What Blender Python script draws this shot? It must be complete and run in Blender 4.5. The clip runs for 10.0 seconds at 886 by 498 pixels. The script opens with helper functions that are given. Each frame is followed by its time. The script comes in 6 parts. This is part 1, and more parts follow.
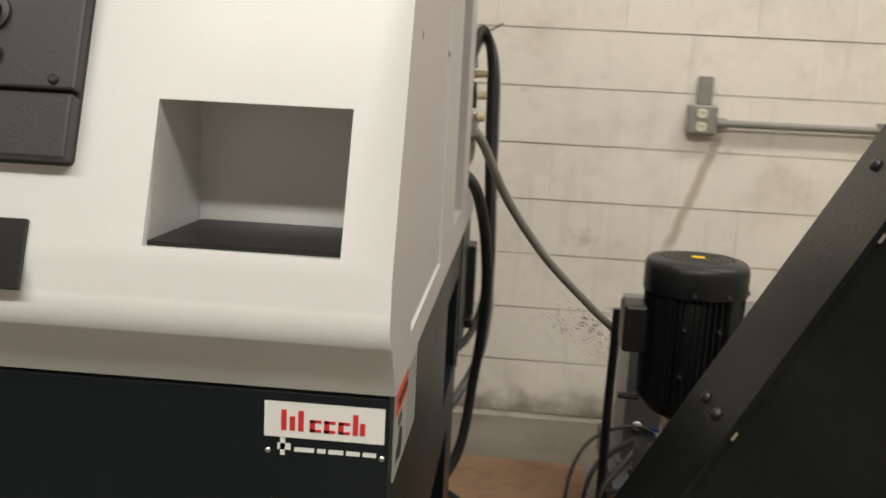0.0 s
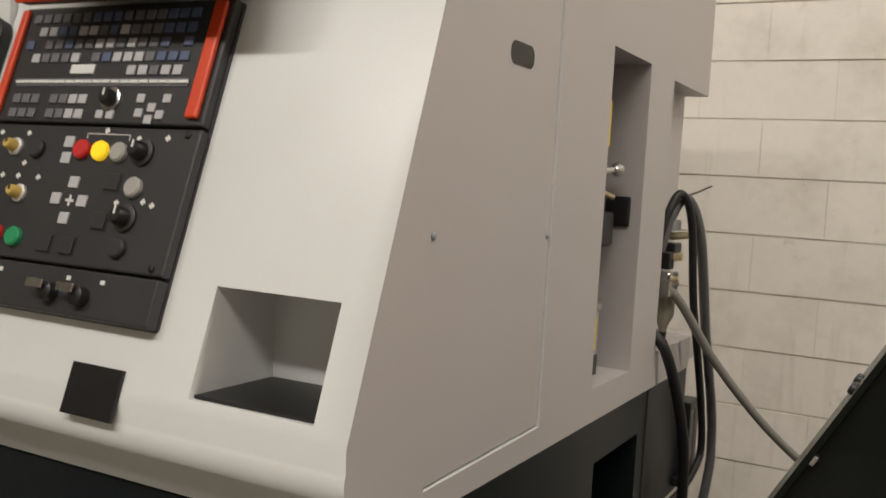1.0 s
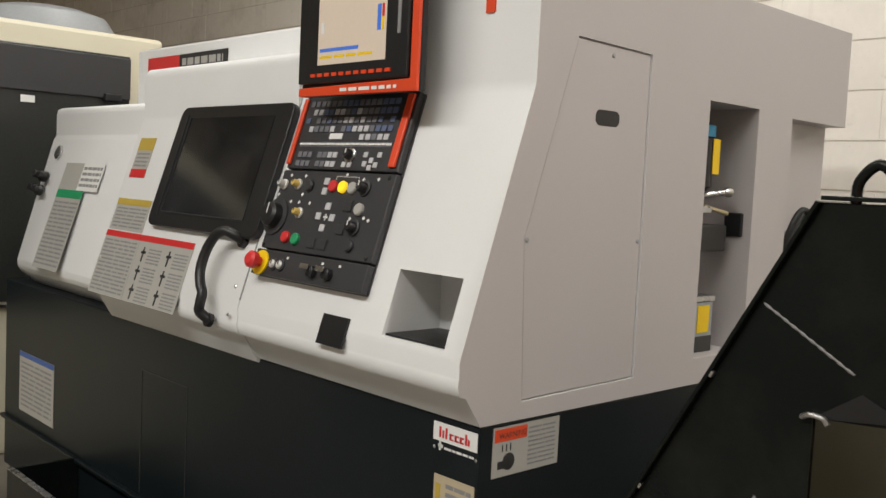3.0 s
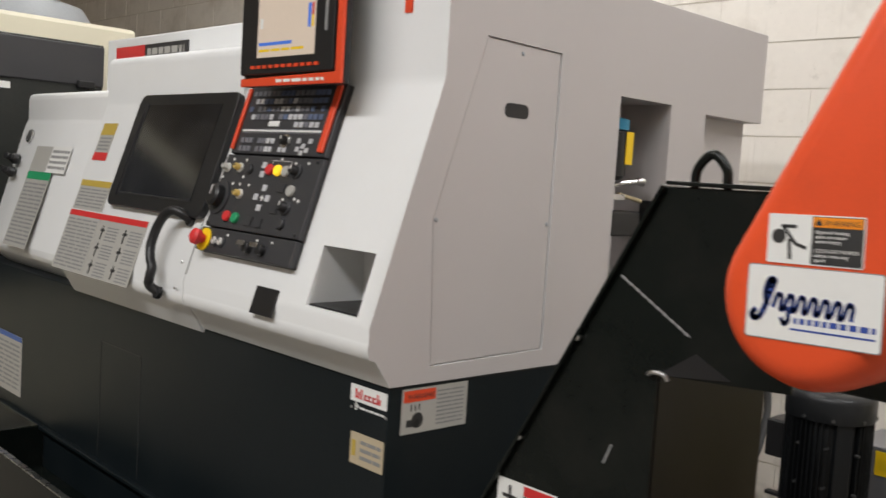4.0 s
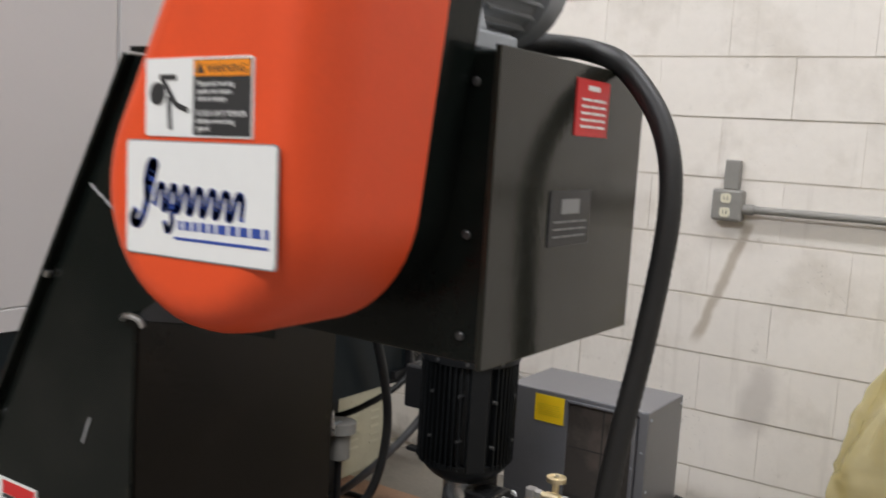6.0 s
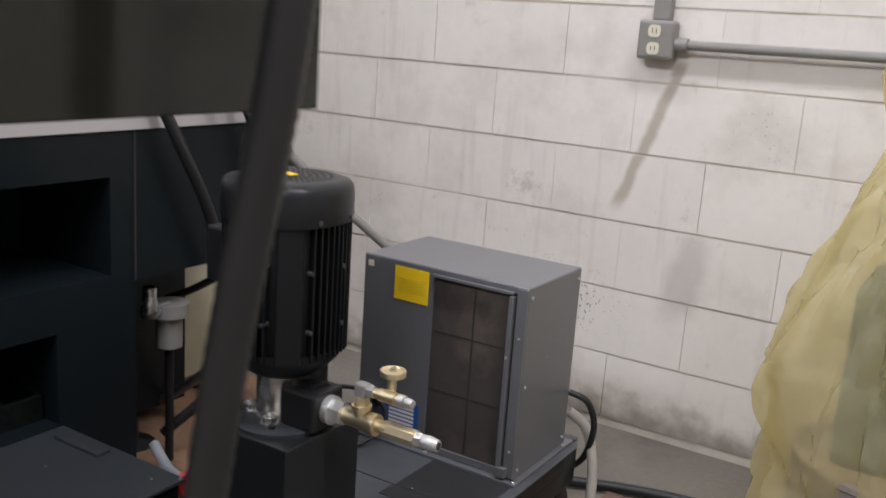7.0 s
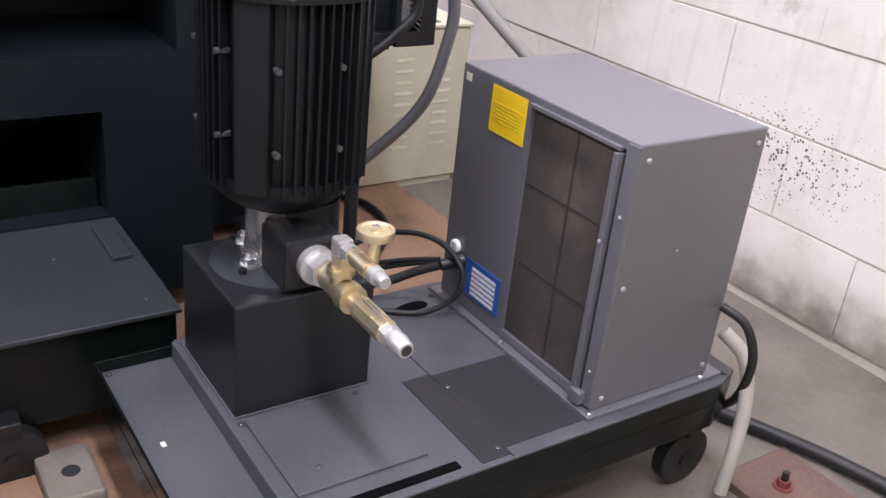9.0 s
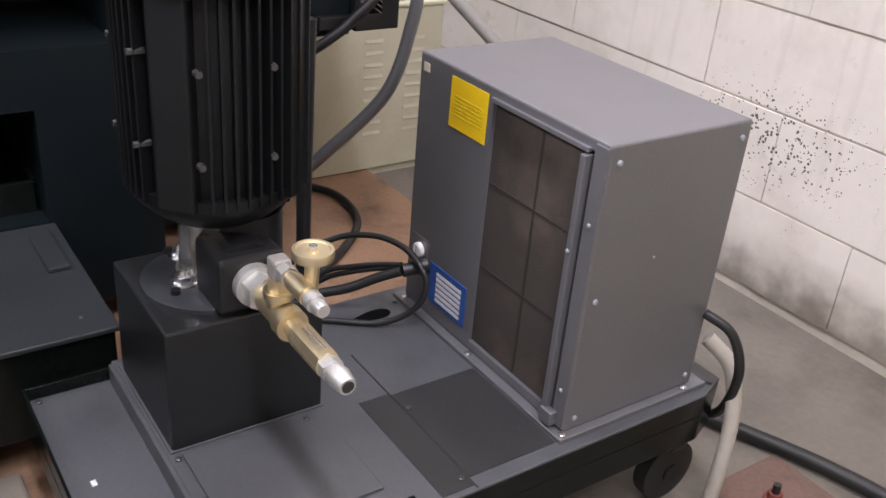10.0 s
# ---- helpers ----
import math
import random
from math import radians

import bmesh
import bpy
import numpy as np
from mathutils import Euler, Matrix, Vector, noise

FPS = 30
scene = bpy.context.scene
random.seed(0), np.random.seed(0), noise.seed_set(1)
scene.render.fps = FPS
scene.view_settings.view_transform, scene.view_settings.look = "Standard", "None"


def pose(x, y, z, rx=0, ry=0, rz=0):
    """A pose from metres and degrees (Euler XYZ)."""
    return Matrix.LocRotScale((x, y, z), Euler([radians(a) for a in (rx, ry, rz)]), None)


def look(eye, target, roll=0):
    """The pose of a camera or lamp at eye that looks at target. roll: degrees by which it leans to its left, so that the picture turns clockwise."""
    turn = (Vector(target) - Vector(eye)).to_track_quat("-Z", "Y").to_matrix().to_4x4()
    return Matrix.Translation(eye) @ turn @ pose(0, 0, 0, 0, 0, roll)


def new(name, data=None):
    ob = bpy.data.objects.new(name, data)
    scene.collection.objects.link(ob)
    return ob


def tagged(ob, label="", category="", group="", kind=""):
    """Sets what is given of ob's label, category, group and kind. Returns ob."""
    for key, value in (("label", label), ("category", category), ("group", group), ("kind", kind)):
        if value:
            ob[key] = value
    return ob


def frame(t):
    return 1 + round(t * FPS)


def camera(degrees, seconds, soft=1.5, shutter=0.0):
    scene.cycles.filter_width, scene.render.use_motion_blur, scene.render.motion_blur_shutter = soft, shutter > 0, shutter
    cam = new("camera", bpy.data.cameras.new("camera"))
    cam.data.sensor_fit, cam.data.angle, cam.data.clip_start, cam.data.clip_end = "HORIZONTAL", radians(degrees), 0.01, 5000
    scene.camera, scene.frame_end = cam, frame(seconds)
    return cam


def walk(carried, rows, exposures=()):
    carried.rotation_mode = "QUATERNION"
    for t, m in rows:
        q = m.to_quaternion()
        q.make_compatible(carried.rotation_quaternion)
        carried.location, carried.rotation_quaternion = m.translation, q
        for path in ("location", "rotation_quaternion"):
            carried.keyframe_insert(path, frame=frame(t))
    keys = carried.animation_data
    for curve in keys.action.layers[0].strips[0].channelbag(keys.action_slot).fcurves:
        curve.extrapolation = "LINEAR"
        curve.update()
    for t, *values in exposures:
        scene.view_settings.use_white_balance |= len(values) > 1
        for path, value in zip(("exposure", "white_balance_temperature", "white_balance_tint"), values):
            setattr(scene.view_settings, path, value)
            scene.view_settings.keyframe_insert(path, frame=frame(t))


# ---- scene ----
cam = camera(50.7, 10.0, shutter=0.3)
METRES, EYE, TILT, LEAN, TURN = 4.0, 1.5, -3.0, 0.0, 0.0
PATH = [
    (0, (0.109, 0.493, 1.131), (-0.04, 2.458, 0.788), 3.0),
    (0.5, (0.391, 0.475, 1.168), (-0.261, 2.352, 0.94), 3.7),
    (1, (0.563, 0.481, 1.248), (-0.382, 2.238, 1.113), 3.4),
    (1.5, (0.731, 0.387, 1.289), (-0.388, 2.037, 1.138), 2.7),
    (2, (0.944, 0.297, 1.33), (-0.359, 1.802, 1.137), 2.8),
    (2.5, (1.104, 0.201, 1.289), (-0.318, 1.598, 1.149), 2.4),
    (2.7, (1.161, 0.156, 1.29), (-0.285, 1.531, 1.154), 2.4),
    (3.8, (1.443, 0.05, 1.286), (-0.001, 1.426, 1.134), 3.6),
    (4, (1.502, 0.093, 1.283), (0.061, 1.471, 1.126), 3.7),
    (4.5, (1.708, 0.238, 1.263), (0.281, 1.63, 1.112), 3.4),
    (5, (1.72, 0.337, 1.265), (0.412, 1.843, 1.115), 3.0),
    (5.5, (1.584, 0.522, 1.255), (0.402, 2.128, 1.09), 3.2),
    (6, (1.561, 0.712, 1.211), (0.466, 2.37, 0.98), 3.6),
    (6.2, (1.557, 0.816, 1.186), (0.502, 2.493, 0.913), 3.6),
    (7.3, (1.516, 1.447, 1.033), (0.477, 3.068, 0.491), 4.7),
    (7.5, (1.488, 1.539, 1.03), (0.42, 3.116, 0.421), 6.1),
    (8, (1.474, 1.743, 1.009), (0.266, 3.14, 0.242), 7.8),
    (8.5, (1.535, 1.911, 0.967), (0.136, 3.067, 0.127), 6.7),
    (9, (1.541, 1.985, 0.954), (0.079, 3.037, 0.084), 6.1),
    (9.5, (1.554, 2.067, 0.956), (0.065, 3.058, 0.06), 5.0),
    (10, (1.467, 2.096, 0.956), (0.036, 3.141, 0.028), 5.1),
]
walk(cam, [(t, look(eye, target, roll)) for t, eye, target, roll in PATH],
     exposures=((0.0, -0.1, 6700, 10), (0.5, -0.4, 6800, 12), (1.5, -0.36, 6700, 12), (2.5, -0.2, 6550, 11), (4.0, -0.12, 6200, 13), (4.5, 0.0, 6100, 13), (5.5, 0.02, 6000, 13), (7.5, 0.2, 5700, 19), (8.2, 0.45, 5650, 23), (8.8, 1.0, 5650, 25), (9.2, 0.95, 5700, 25), (10.0, 0.72, 5900, 23)))


# ---- light ----
world = bpy.data.worlds.new("hall_world")
scene.world = world
world.use_nodes = True
world.node_tree.nodes["Background"].inputs[0].default_value = (0.9, 0.85, 0.78, 1)
world.node_tree.nodes["Background"].inputs[1].default_value = 0.01


def ceiling_lamp(x, y, z, sx, sy, watts, colour):
    data = bpy.data.lights.new("tube_light", "AREA")
    data.shape, data.size, data.size_y, data.energy, data.color = "RECTANGLE", sx, sy, watts, colour
    ob = new("tube_light", data)
    ob.matrix_world = pose(x, y, z)
    return ob


TUBES = (1.0, 0.98, 0.92)
for lx, ly, sx, sy, power in ((-0.6, -1.7, 4.8, 0.3, 202), (1.6, -1.2, 2.4, 0.3, 66), (3.6, 1.6, 0.3, 2.4, 36), (2.1, 2.1, 2.0, 0.3, 70), (-1.4, 2.3, 2.4, 0.3, 82)):
    ceiling_lamp(lx, ly, 4.1, sx, sy, power, TUBES)


# ---- materials ----
def material(name, colour, rough=0.5, metal=0.0, vary=0.12, scale=6.0, grain=90.0, bump=0.05, dirt=None, dirt_scale=2.0,
             dirt_amount=0.0, emit=0.0, coat=0.0, random_hue=0.0, spec=0.5):
    m = bpy.data.materials.new(name)
    m.use_nodes = True
    nt = m.node_tree
    n, link = nt.nodes, nt.links
    b = n["Principled BSDF"]
    b.inputs["Metallic"].default_value = metal
    b.inputs["Specular IOR Level"].default_value = spec
    b.inputs["Coat Weight"].default_value = coat
    geo = n.new("ShaderNodeNewGeometry")
    big = n.new("ShaderNodeTexNoise")
    big.inputs["Scale"].default_value, big.inputs["Detail"].default_value = scale, 5
    fine = n.new("ShaderNodeTexNoise")
    fine.inputs["Scale"].default_value, fine.inputs["Detail"].default_value = grain, 3
    for t in (big, fine):
        link.new(geo.outputs["Position"], t.inputs["Vector"])
    mix = n.new("ShaderNodeMix")
    mix.data_type, mix.blend_type = "RGBA", "MIX"
    mix.inputs[6].default_value = (*[c * (1 - vary) for c in colour], 1)
    mix.inputs[7].default_value = (*[min(1, c * (1 + vary)) for c in colour], 1)
    link.new(big.outputs["Fac"], mix.inputs[0])
    out = mix.outputs[2]
    mul = n.new("ShaderNodeMix")
    mul.data_type, mul.blend_type = "RGBA", "MULTIPLY"
    mul.inputs[0].default_value = min(1.0, vary * 2)
    link.new(out, mul.inputs[6])
    link.new(fine.outputs["Color"], mul.inputs[7])
    ramp0 = n.new("ShaderNodeMapRange")
    ramp0.inputs["From Min"].default_value, ramp0.inputs["From Max"].default_value = 0.3, 0.7
    ramp0.inputs["To Min"].default_value, ramp0.inputs["To Max"].default_value = 0.8, 1.1
    link.new(fine.outputs["Fac"], ramp0.inputs["Value"])
    link.new(ramp0.outputs["Result"], mul.inputs[7])
    out = mul.outputs[2]
    if random_hue:
        info = n.new("ShaderNodeObjectInfo")
        rr = n.new("ShaderNodeMapRange")
        rr.inputs["To Min"].default_value, rr.inputs["To Max"].default_value = 1 - random_hue, 1 + random_hue
        link.new(info.outputs["Random"], rr.inputs["Value"])
        m2 = n.new("ShaderNodeMix")
        m2.data_type, m2.blend_type = "RGBA", "MULTIPLY"
        m2.inputs[0].default_value = 1
        link.new(out, m2.inputs[6])
        link.new(rr.outputs["Result"], m2.inputs[7])
        out = m2.outputs[2]
    if dirt:
        dn = n.new("ShaderNodeTexNoise")
        dn.inputs["Scale"].default_value, dn.inputs["Detail"].default_value, dn.inputs["Roughness"].default_value = dirt_scale, 8, 0.65
        link.new(geo.outputs["Position"], dn.inputs["Vector"])
        r = n.new("ShaderNodeMapRange")
        r.inputs["From Min"].default_value, r.inputs["From Max"].default_value = 0.5, 0.75
        r.inputs["To Max"].default_value = dirt_amount
        link.new(dn.outputs["Fac"], r.inputs["Value"])
        dm = n.new("ShaderNodeMix")
        dm.data_type = "RGBA"
        dm.inputs[7].default_value = (*dirt, 1)
        link.new(r.outputs["Result"], dm.inputs[0])
        link.new(out, dm.inputs[6])
        out = dm.outputs[2]
    link.new(out, b.inputs["Base Color"])
    rg = n.new("ShaderNodeMapRange")
    rg.inputs["To Min"].default_value, rg.inputs["To Max"].default_value = max(0.02, rough * 0.8), min(1, rough * 1.2)
    link.new(big.outputs["Fac"], rg.inputs["Value"])
    link.new(rg.outputs["Result"], b.inputs["Roughness"])
    if bump:
        bp = n.new("ShaderNodeBump")
        bp.inputs["Strength"].default_value, bp.inputs["Distance"].default_value = bump, 0.004
        link.new(fine.outputs["Fac"], bp.inputs["Height"])
        link.new(bp.outputs["Normal"], b.inputs["Normal"])
    if emit:
        link.new(out, b.inputs["Emission Color"])
        b.inputs["Emission Strength"].default_value = emit
    return m


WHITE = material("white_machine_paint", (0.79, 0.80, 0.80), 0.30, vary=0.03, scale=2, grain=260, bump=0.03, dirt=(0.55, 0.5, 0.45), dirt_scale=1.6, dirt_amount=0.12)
# the housing white again, darkened and warmed to paint in the side's weaker light
SHADED_WHITE = material("grey_white_panel_paint", (0.51, 0.48, 0.475), 0.45, vary=0.04, scale=2, grain=300, bump=0.04, dirt=(0.45, 0.4, 0.37), dirt_scale=2.2, dirt_amount=0.15)
NAVY = material("dark_navy_paint", spec=0.22, colour=(0.0078, 0.0118, 0.0142), rough=0.36, vary=0.2, scale=3, grain=200, bump=0.1, dirt=(0.022, 0.024, 0.024), dirt_scale=3, dirt_amount=0.3)
BLACK_GLOSS = material("black_gloss_enamel", (0.006, 0.0082, 0.0072), 0.22, spec=0.22, vary=0.2, scale=4, grain=150, bump=0.08, dirt=(0.05, 0.045, 0.04), dirt_scale=5, dirt_amount=0.2)
TANK = material("charcoal_tank_paint", (0.092, 0.096, 0.104), 0.34, vary=0.2, scale=7, grain=180, bump=0.08, dirt=(0.045, 0.046, 0.048), dirt_scale=4.5, dirt_amount=0.75)
LID = material("dark_lid_paint", (0.034, 0.038, 0.042), 0.34, vary=0.2, scale=5, grain=180, bump=0.1, dirt=(0.05, 0.05, 0.05), dirt_scale=4, dirt_amount=0.35)
COWL = material("charcoal_cowl_paint", (0.013, 0.014, 0.0155), 0.36, spec=0.35, vary=0.2, scale=6, grain=180, bump=0.1, dirt=(0.03, 0.03, 0.03), dirt_scale=5, dirt_amount=0.35)
MOTOR = material("black_motor_paint", (0.008, 0.009, 0.010), 0.42, spec=0.28, vary=0.15, scale=9, grain=200, bump=0.1)
BLACK = material("black_plastic", (0.012, 0.012, 0.013), 0.4, vary=0.15, scale=9, grain=250, bump=0.08)
CONSOLE = material("charcoal_console", (0.035, 0.035, 0.038), 0.45, vary=0.12, scale=9, grain=300, bump=0.08)
ORANGE = material("orange_moulded_plastic", (0.80, 0.085, 0.018), 0.42, vary=0.06, scale=5, grain=220, bump=0.04, dirt=(0.45, 0.06, 0.02), dirt_scale=6, dirt_amount=0.25)
REDORANGE = material("orange_trim", (0.72, 0.07, 0.02), 0.4, vary=0.05, bump=0.03)
GREYBOX = material("grey_cooler_paint", (0.20, 0.20, 0.214), 0.34, 0.38, vary=0.14, scale=3, grain=260, bump=0.06, dirt=(0.13, 0.125, 0.12), dirt_scale=3, dirt_amount=0.45)
GREYMOTOR = material("grey_motor_paint", (0.33, 0.35, 0.37), 0.45, vary=0.1, scale=8, bump=0.08)
FLOOR = material("worn_concrete_floor", (0.165, 0.147, 0.122), 0.55, vary=0.25, scale=4, grain=70, bump=0.2, dirt=(0.06, 0.048, 0.037), dirt_scale=3.4, dirt_amount=0.75)
WOOD = material("rough_plywood", (0.30, 0.18, 0.11), 0.75, vary=0.25, scale=9, grain=120, bump=0.3, dirt=(0.09, 0.05, 0.035), dirt_scale=6, dirt_amount=0.85)
BLOCK = material("painted_block", (0.745, 0.70, 0.64), 0.65, vary=0.05, scale=5, grain=38, bump=0.16, dirt=(0.46, 0.41, 0.34), dirt_scale=3.1, dirt_amount=0.6, random_hue=0.02)


def wall_stains(m):
    """Grime of the block wall: a brown streak under the outlet, a grey blot, and flecks of flaked paint."""
    n, link = m.node_tree.nodes, m.node_tree.links
    bsdf = n["Principled BSDF"]
    was = bsdf.inputs["Base Color"].links[0].from_socket
    geo = n.new("ShaderNodeNewGeometry")
    sep = n.new("ShaderNodeSeparateXYZ")
    link.new(geo.outputs["Position"], sep.inputs[0])
    wob = n.new("ShaderNodeTexNoise")
    wob.inputs["Scale"].default_value, wob.inputs["Detail"].default_value = 14, 5
    link.new(geo.outputs["Position"], wob.inputs["Vector"])

    def calc(op, *ins):
        k = n.new("ShaderNodeMath")
        k.operation = op
        for slot, v in zip(k.inputs, ins):
            if isinstance(v, (int, float)):
                slot.default_value = v
            else:
                link.new(v, slot)
        return k.outputs[0]

    def fade(value, lo, hi, a=0.0, b=1.0):
        k = n.new("ShaderNodeMapRange")
        k.interpolation_type = "SMOOTHSTEP"
        k.inputs["From Min"].default_value, k.inputs["From Max"].default_value = lo, hi
        k.inputs["To Min"].default_value, k.inputs["To Max"].default_value = a, b
        link.new(value, k.inputs["Value"])
        return k.outputs["Result"]

    def stain(under, mask, colour):
        k = n.new("ShaderNodeMix")
        k.data_type = "RGBA"
        k.inputs[7].default_value = (*colour, 1)
        link.new(mask, k.inputs[0])
        link.new(under, k.inputs[6])
        return k.outputs[2]

    x, z = sep.outputs[0], sep.outputs[2]
    wobble = calc("MULTIPLY", calc("SUBTRACT", wob.outputs["Fac"], 0.5), 0.03)
    # streak from (0.75, 1.01) down to (0.62, 0.64)
    across = calc("ADD", calc("SUBTRACT", calc("SUBTRACT", x, 0.755), calc("MULTIPLY", calc("SUBTRACT", z, 1.01), 0.35)), wobble)
    band = calc("MULTIPLY", fade(calc("ABSOLUTE", across), 0.006, 0.026, 1, 0), calc("MULTIPLY", fade(z, 0.60, 0.66), fade(z, 1.0, 1.03, 1, 0)))
    out = stain(was, calc("MULTIPLY", band, 0.62), (0.30, 0.24, 0.16))
    # grey blot low on the wall
    dx, dz = calc("SUBTRACT", calc("SUBTRACT", x, 0.83), calc("MULTIPLY", calc("SUBTRACT", z, 0.46), 0.2)), calc("SUBTRACT", z, 0.46)
    blot = fade(calc("ADD", calc("SQRT", calc("ADD", calc("MULTIPLY", calc("MULTIPLY", dx, dx), 5.0), calc("MULTIPLY", dz, dz))), calc("MULTIPLY", wobble, 3.0)), 0.06, 0.17, 0.45, 0)
    out = stain(out, blot, (0.36, 0.33, 0.30))
    # grime along the floor
    out = stain(out, calc("MULTIPLY", fade(calc("ADD", z, calc("MULTIPLY", wobble, 7.0)), 0.0, 0.14, 1, 0), 0.9), (0.22, 0.19, 0.15))
    # thin drips running down the paint
    slow = n.new("ShaderNodeMapping")
    slow.inputs["Scale"].default_value = (26, 1, 2.2)
    link.new(geo.outputs["Position"], slow.inputs["Vector"])
    drip = n.new("ShaderNodeTexNoise")
    drip.inputs["Scale"].default_value, drip.inputs["Detail"].default_value = 1.0, 5
    link.new(slow.outputs[0], drip.inputs["Vector"])
    out = stain(out, calc("MULTIPLY", fade(drip.outputs["Fac"], 0.58, 0.74), 0.20), (0.42, 0.38, 0.32))
    # worn smudges
    smudge = n.new("ShaderNodeTexNoise")
    smudge.inputs["Scale"].default_value, smudge.inputs["Detail"].default_value, smudge.inputs["Roughness"].default_value = 6.5, 9, 0.72
    link.new(geo.outputs["Position"], smudge.inputs["Vector"])
    out = stain(out, calc("MULTIPLY", fade(smudge.outputs["Fac"], 0.60, 0.72), 0.5), (0.36, 0.32, 0.27))
    # flecks
    cells = n.new("ShaderNodeTexVoronoi")
    cells.inputs["Scale"].default_value = 125
    link.new(geo.outputs["Position"], cells.inputs["Vector"])
    spare = n.new("ShaderNodeTexNoise")
    spare.inputs["Scale"].default_value, spare.inputs["Detail"].default_value = 42, 4
    link.new(geo.outputs["Position"], spare.inputs["Vector"])
    patch = n.new("ShaderNodeTexNoise")
    patch.inputs["Scale"].default_value, patch.inputs["Detail"].default_value = 3.1, 3
    link.new(geo.outputs["Position"], patch.inputs["Vector"])
    fx, fz = calc("SUBTRACT", x, 0.42), calc("SUBTRACT", z, 0.345)
    near = fade(calc("SQRT", calc("ADD", calc("MULTIPLY", calc("MULTIPLY", fx, fx), 0.55), calc("MULTIPLY", calc("MULTIPLY", fz, fz), 2.6))), 0.03, 0.25, 0.34, 0)
    limit = calc("ADD", near, fade(patch.outputs["Fac"], 0.60, 0.74, 0.05, 0.22))
    fleck = calc("LESS_THAN", cells.outputs["Distance"], limit)
    out = stain(out, calc("MULTIPLY", fleck, calc("MULTIPLY", calc("GREATER_THAN", spare.outputs["Fac"], 0.50), 0.95)), (0.085, 0.078, 0.07))
    link.new(out, bsdf.inputs["Base Color"])
    rough_noise = n.new("ShaderNodeTexNoise")
    rough_noise.inputs["Scale"].default_value, rough_noise.inputs["Detail"].default_value = 9, 6
    link.new(geo.outputs["Position"], rough_noise.inputs["Vector"])
    relief = n.new("ShaderNodeBump")
    relief.inputs["Strength"].default_value, relief.inputs["Distance"].default_value = 0.3, 0.010
    link.new(rough_noise.outputs["Fac"], relief.inputs["Height"])
    link.new(bsdf.inputs["Normal"].links[0].from_socket, relief.inputs["Normal"])
    link.new(relief.outputs["Normal"], bsdf.inputs["Normal"])


wall_stains(BLOCK)
MORTAR = material("painted_mortar", (0.58, 0.53, 0.46), 0.8, vary=0.12, scale=6, grain=60, bump=0.4, dirt=(0.34, 0.30, 0.25), dirt_scale=7, dirt_amount=0.8)
RUBBER = material("black_rubber", (0.015, 0.015, 0.015), 0.5, vary=0.15, scale=20, bump=0.1)
GREYHOSE = material("grey_conduit", (0.24, 0.23, 0.21), 0.5, vary=0.1, scale=20, bump=0.1)
BRASS = material("brass", (0.80, 0.69, 0.46), 0.44, 1.0, vary=0.1, scale=30, bump=0.05)
STEEL = material("zinc_steel", (0.62, 0.62, 0.62), 0.28, 1.0, vary=0.1, scale=30, bump=0.05)
DULL = material("dull_dark_bolt", (0.11, 0.11, 0.11), 0.4, 0.7, vary=0.2, bump=0.1)
VOID = material("dark_opening", (0.004, 0.004, 0.004), 0.9, spec=0.05, vary=0.1, bump=0.0)
PAPER = material("white_label", (0.80, 0.80, 0.78), 0.45, vary=0.03, bump=0.0)
GREYLABEL = material("silver_label", (0.42, 0.41, 0.38), 0.4, vary=0.05, bump=0.0)
YELLOW = material("yellow_label", (0.92, 0.62, 0.004), 0.45, vary=0.04, bump=0.0)
RED = material("red_label", (0.62, 0.03, 0.03), 0.45, vary=0.04, bump=0.0)
BLUE = material("blue_label", (0.03, 0.10, 0.38), 0.4, vary=0.05, bump=0.0)
INK = material("dark_ink", (0.03, 0.03, 0.03), 0.5, vary=0.05, bump=0.0)
GREEN = material("green_label", (0.02, 0.30, 0.12), 0.45, vary=0.04, bump=0.0)
GREYINK = material("grey_ink", (0.25, 0.25, 0.25), 0.5, vary=0.05, bump=0.0)
GOLD = material("dull_yellow_label", (0.50, 0.36, 0.06), 0.45, vary=0.05, bump=0.0)
CREAM = material("cream_machine_paint", (0.66, 0.62, 0.48), 0.45, vary=0.04, scale=3, grain=250, bump=0.08)
CEIL = material("tan_ceiling_board", (0.62, 0.53, 0.37), 0.8, vary=0.1, scale=2, bump=0.1)


# ---- mesh helpers ----
def place_of(ob):
    m = ob.matrix_basis
    return place_of(ob.parent) @ ob.matrix_parent_inverse @ m if ob.parent else m


def part(name, bm, mat, parent=None, label="", smooth=False):
    """One mesh object, given in world places, under a thing or a part."""
    me = bpy.data.meshes.new(name)
    if smooth:
        for f in bm.faces:
            f.smooth = True
    bmesh.ops.recalc_face_normals(bm, faces=bm.faces)
    bm.to_mesh(me)
    bm.free()
    me.materials.append(mat)
    ob = new(name, me)
    if smooth:
        for p in me.polygons:
            p.use_smooth = True
        me.set_sharp_from_angle(angle=radians(38))
    if parent:
        ob.parent = parent
        ob.matrix_parent_inverse = place_of(parent).inverted()
    if label:
        ob["label"] = label
    return ob


def thing(name, place, label, category, group=""):
    ob = new(name)
    ob.empty_display_size = 0.05
    ob.location = place
    return tagged(ob, label, category, group)


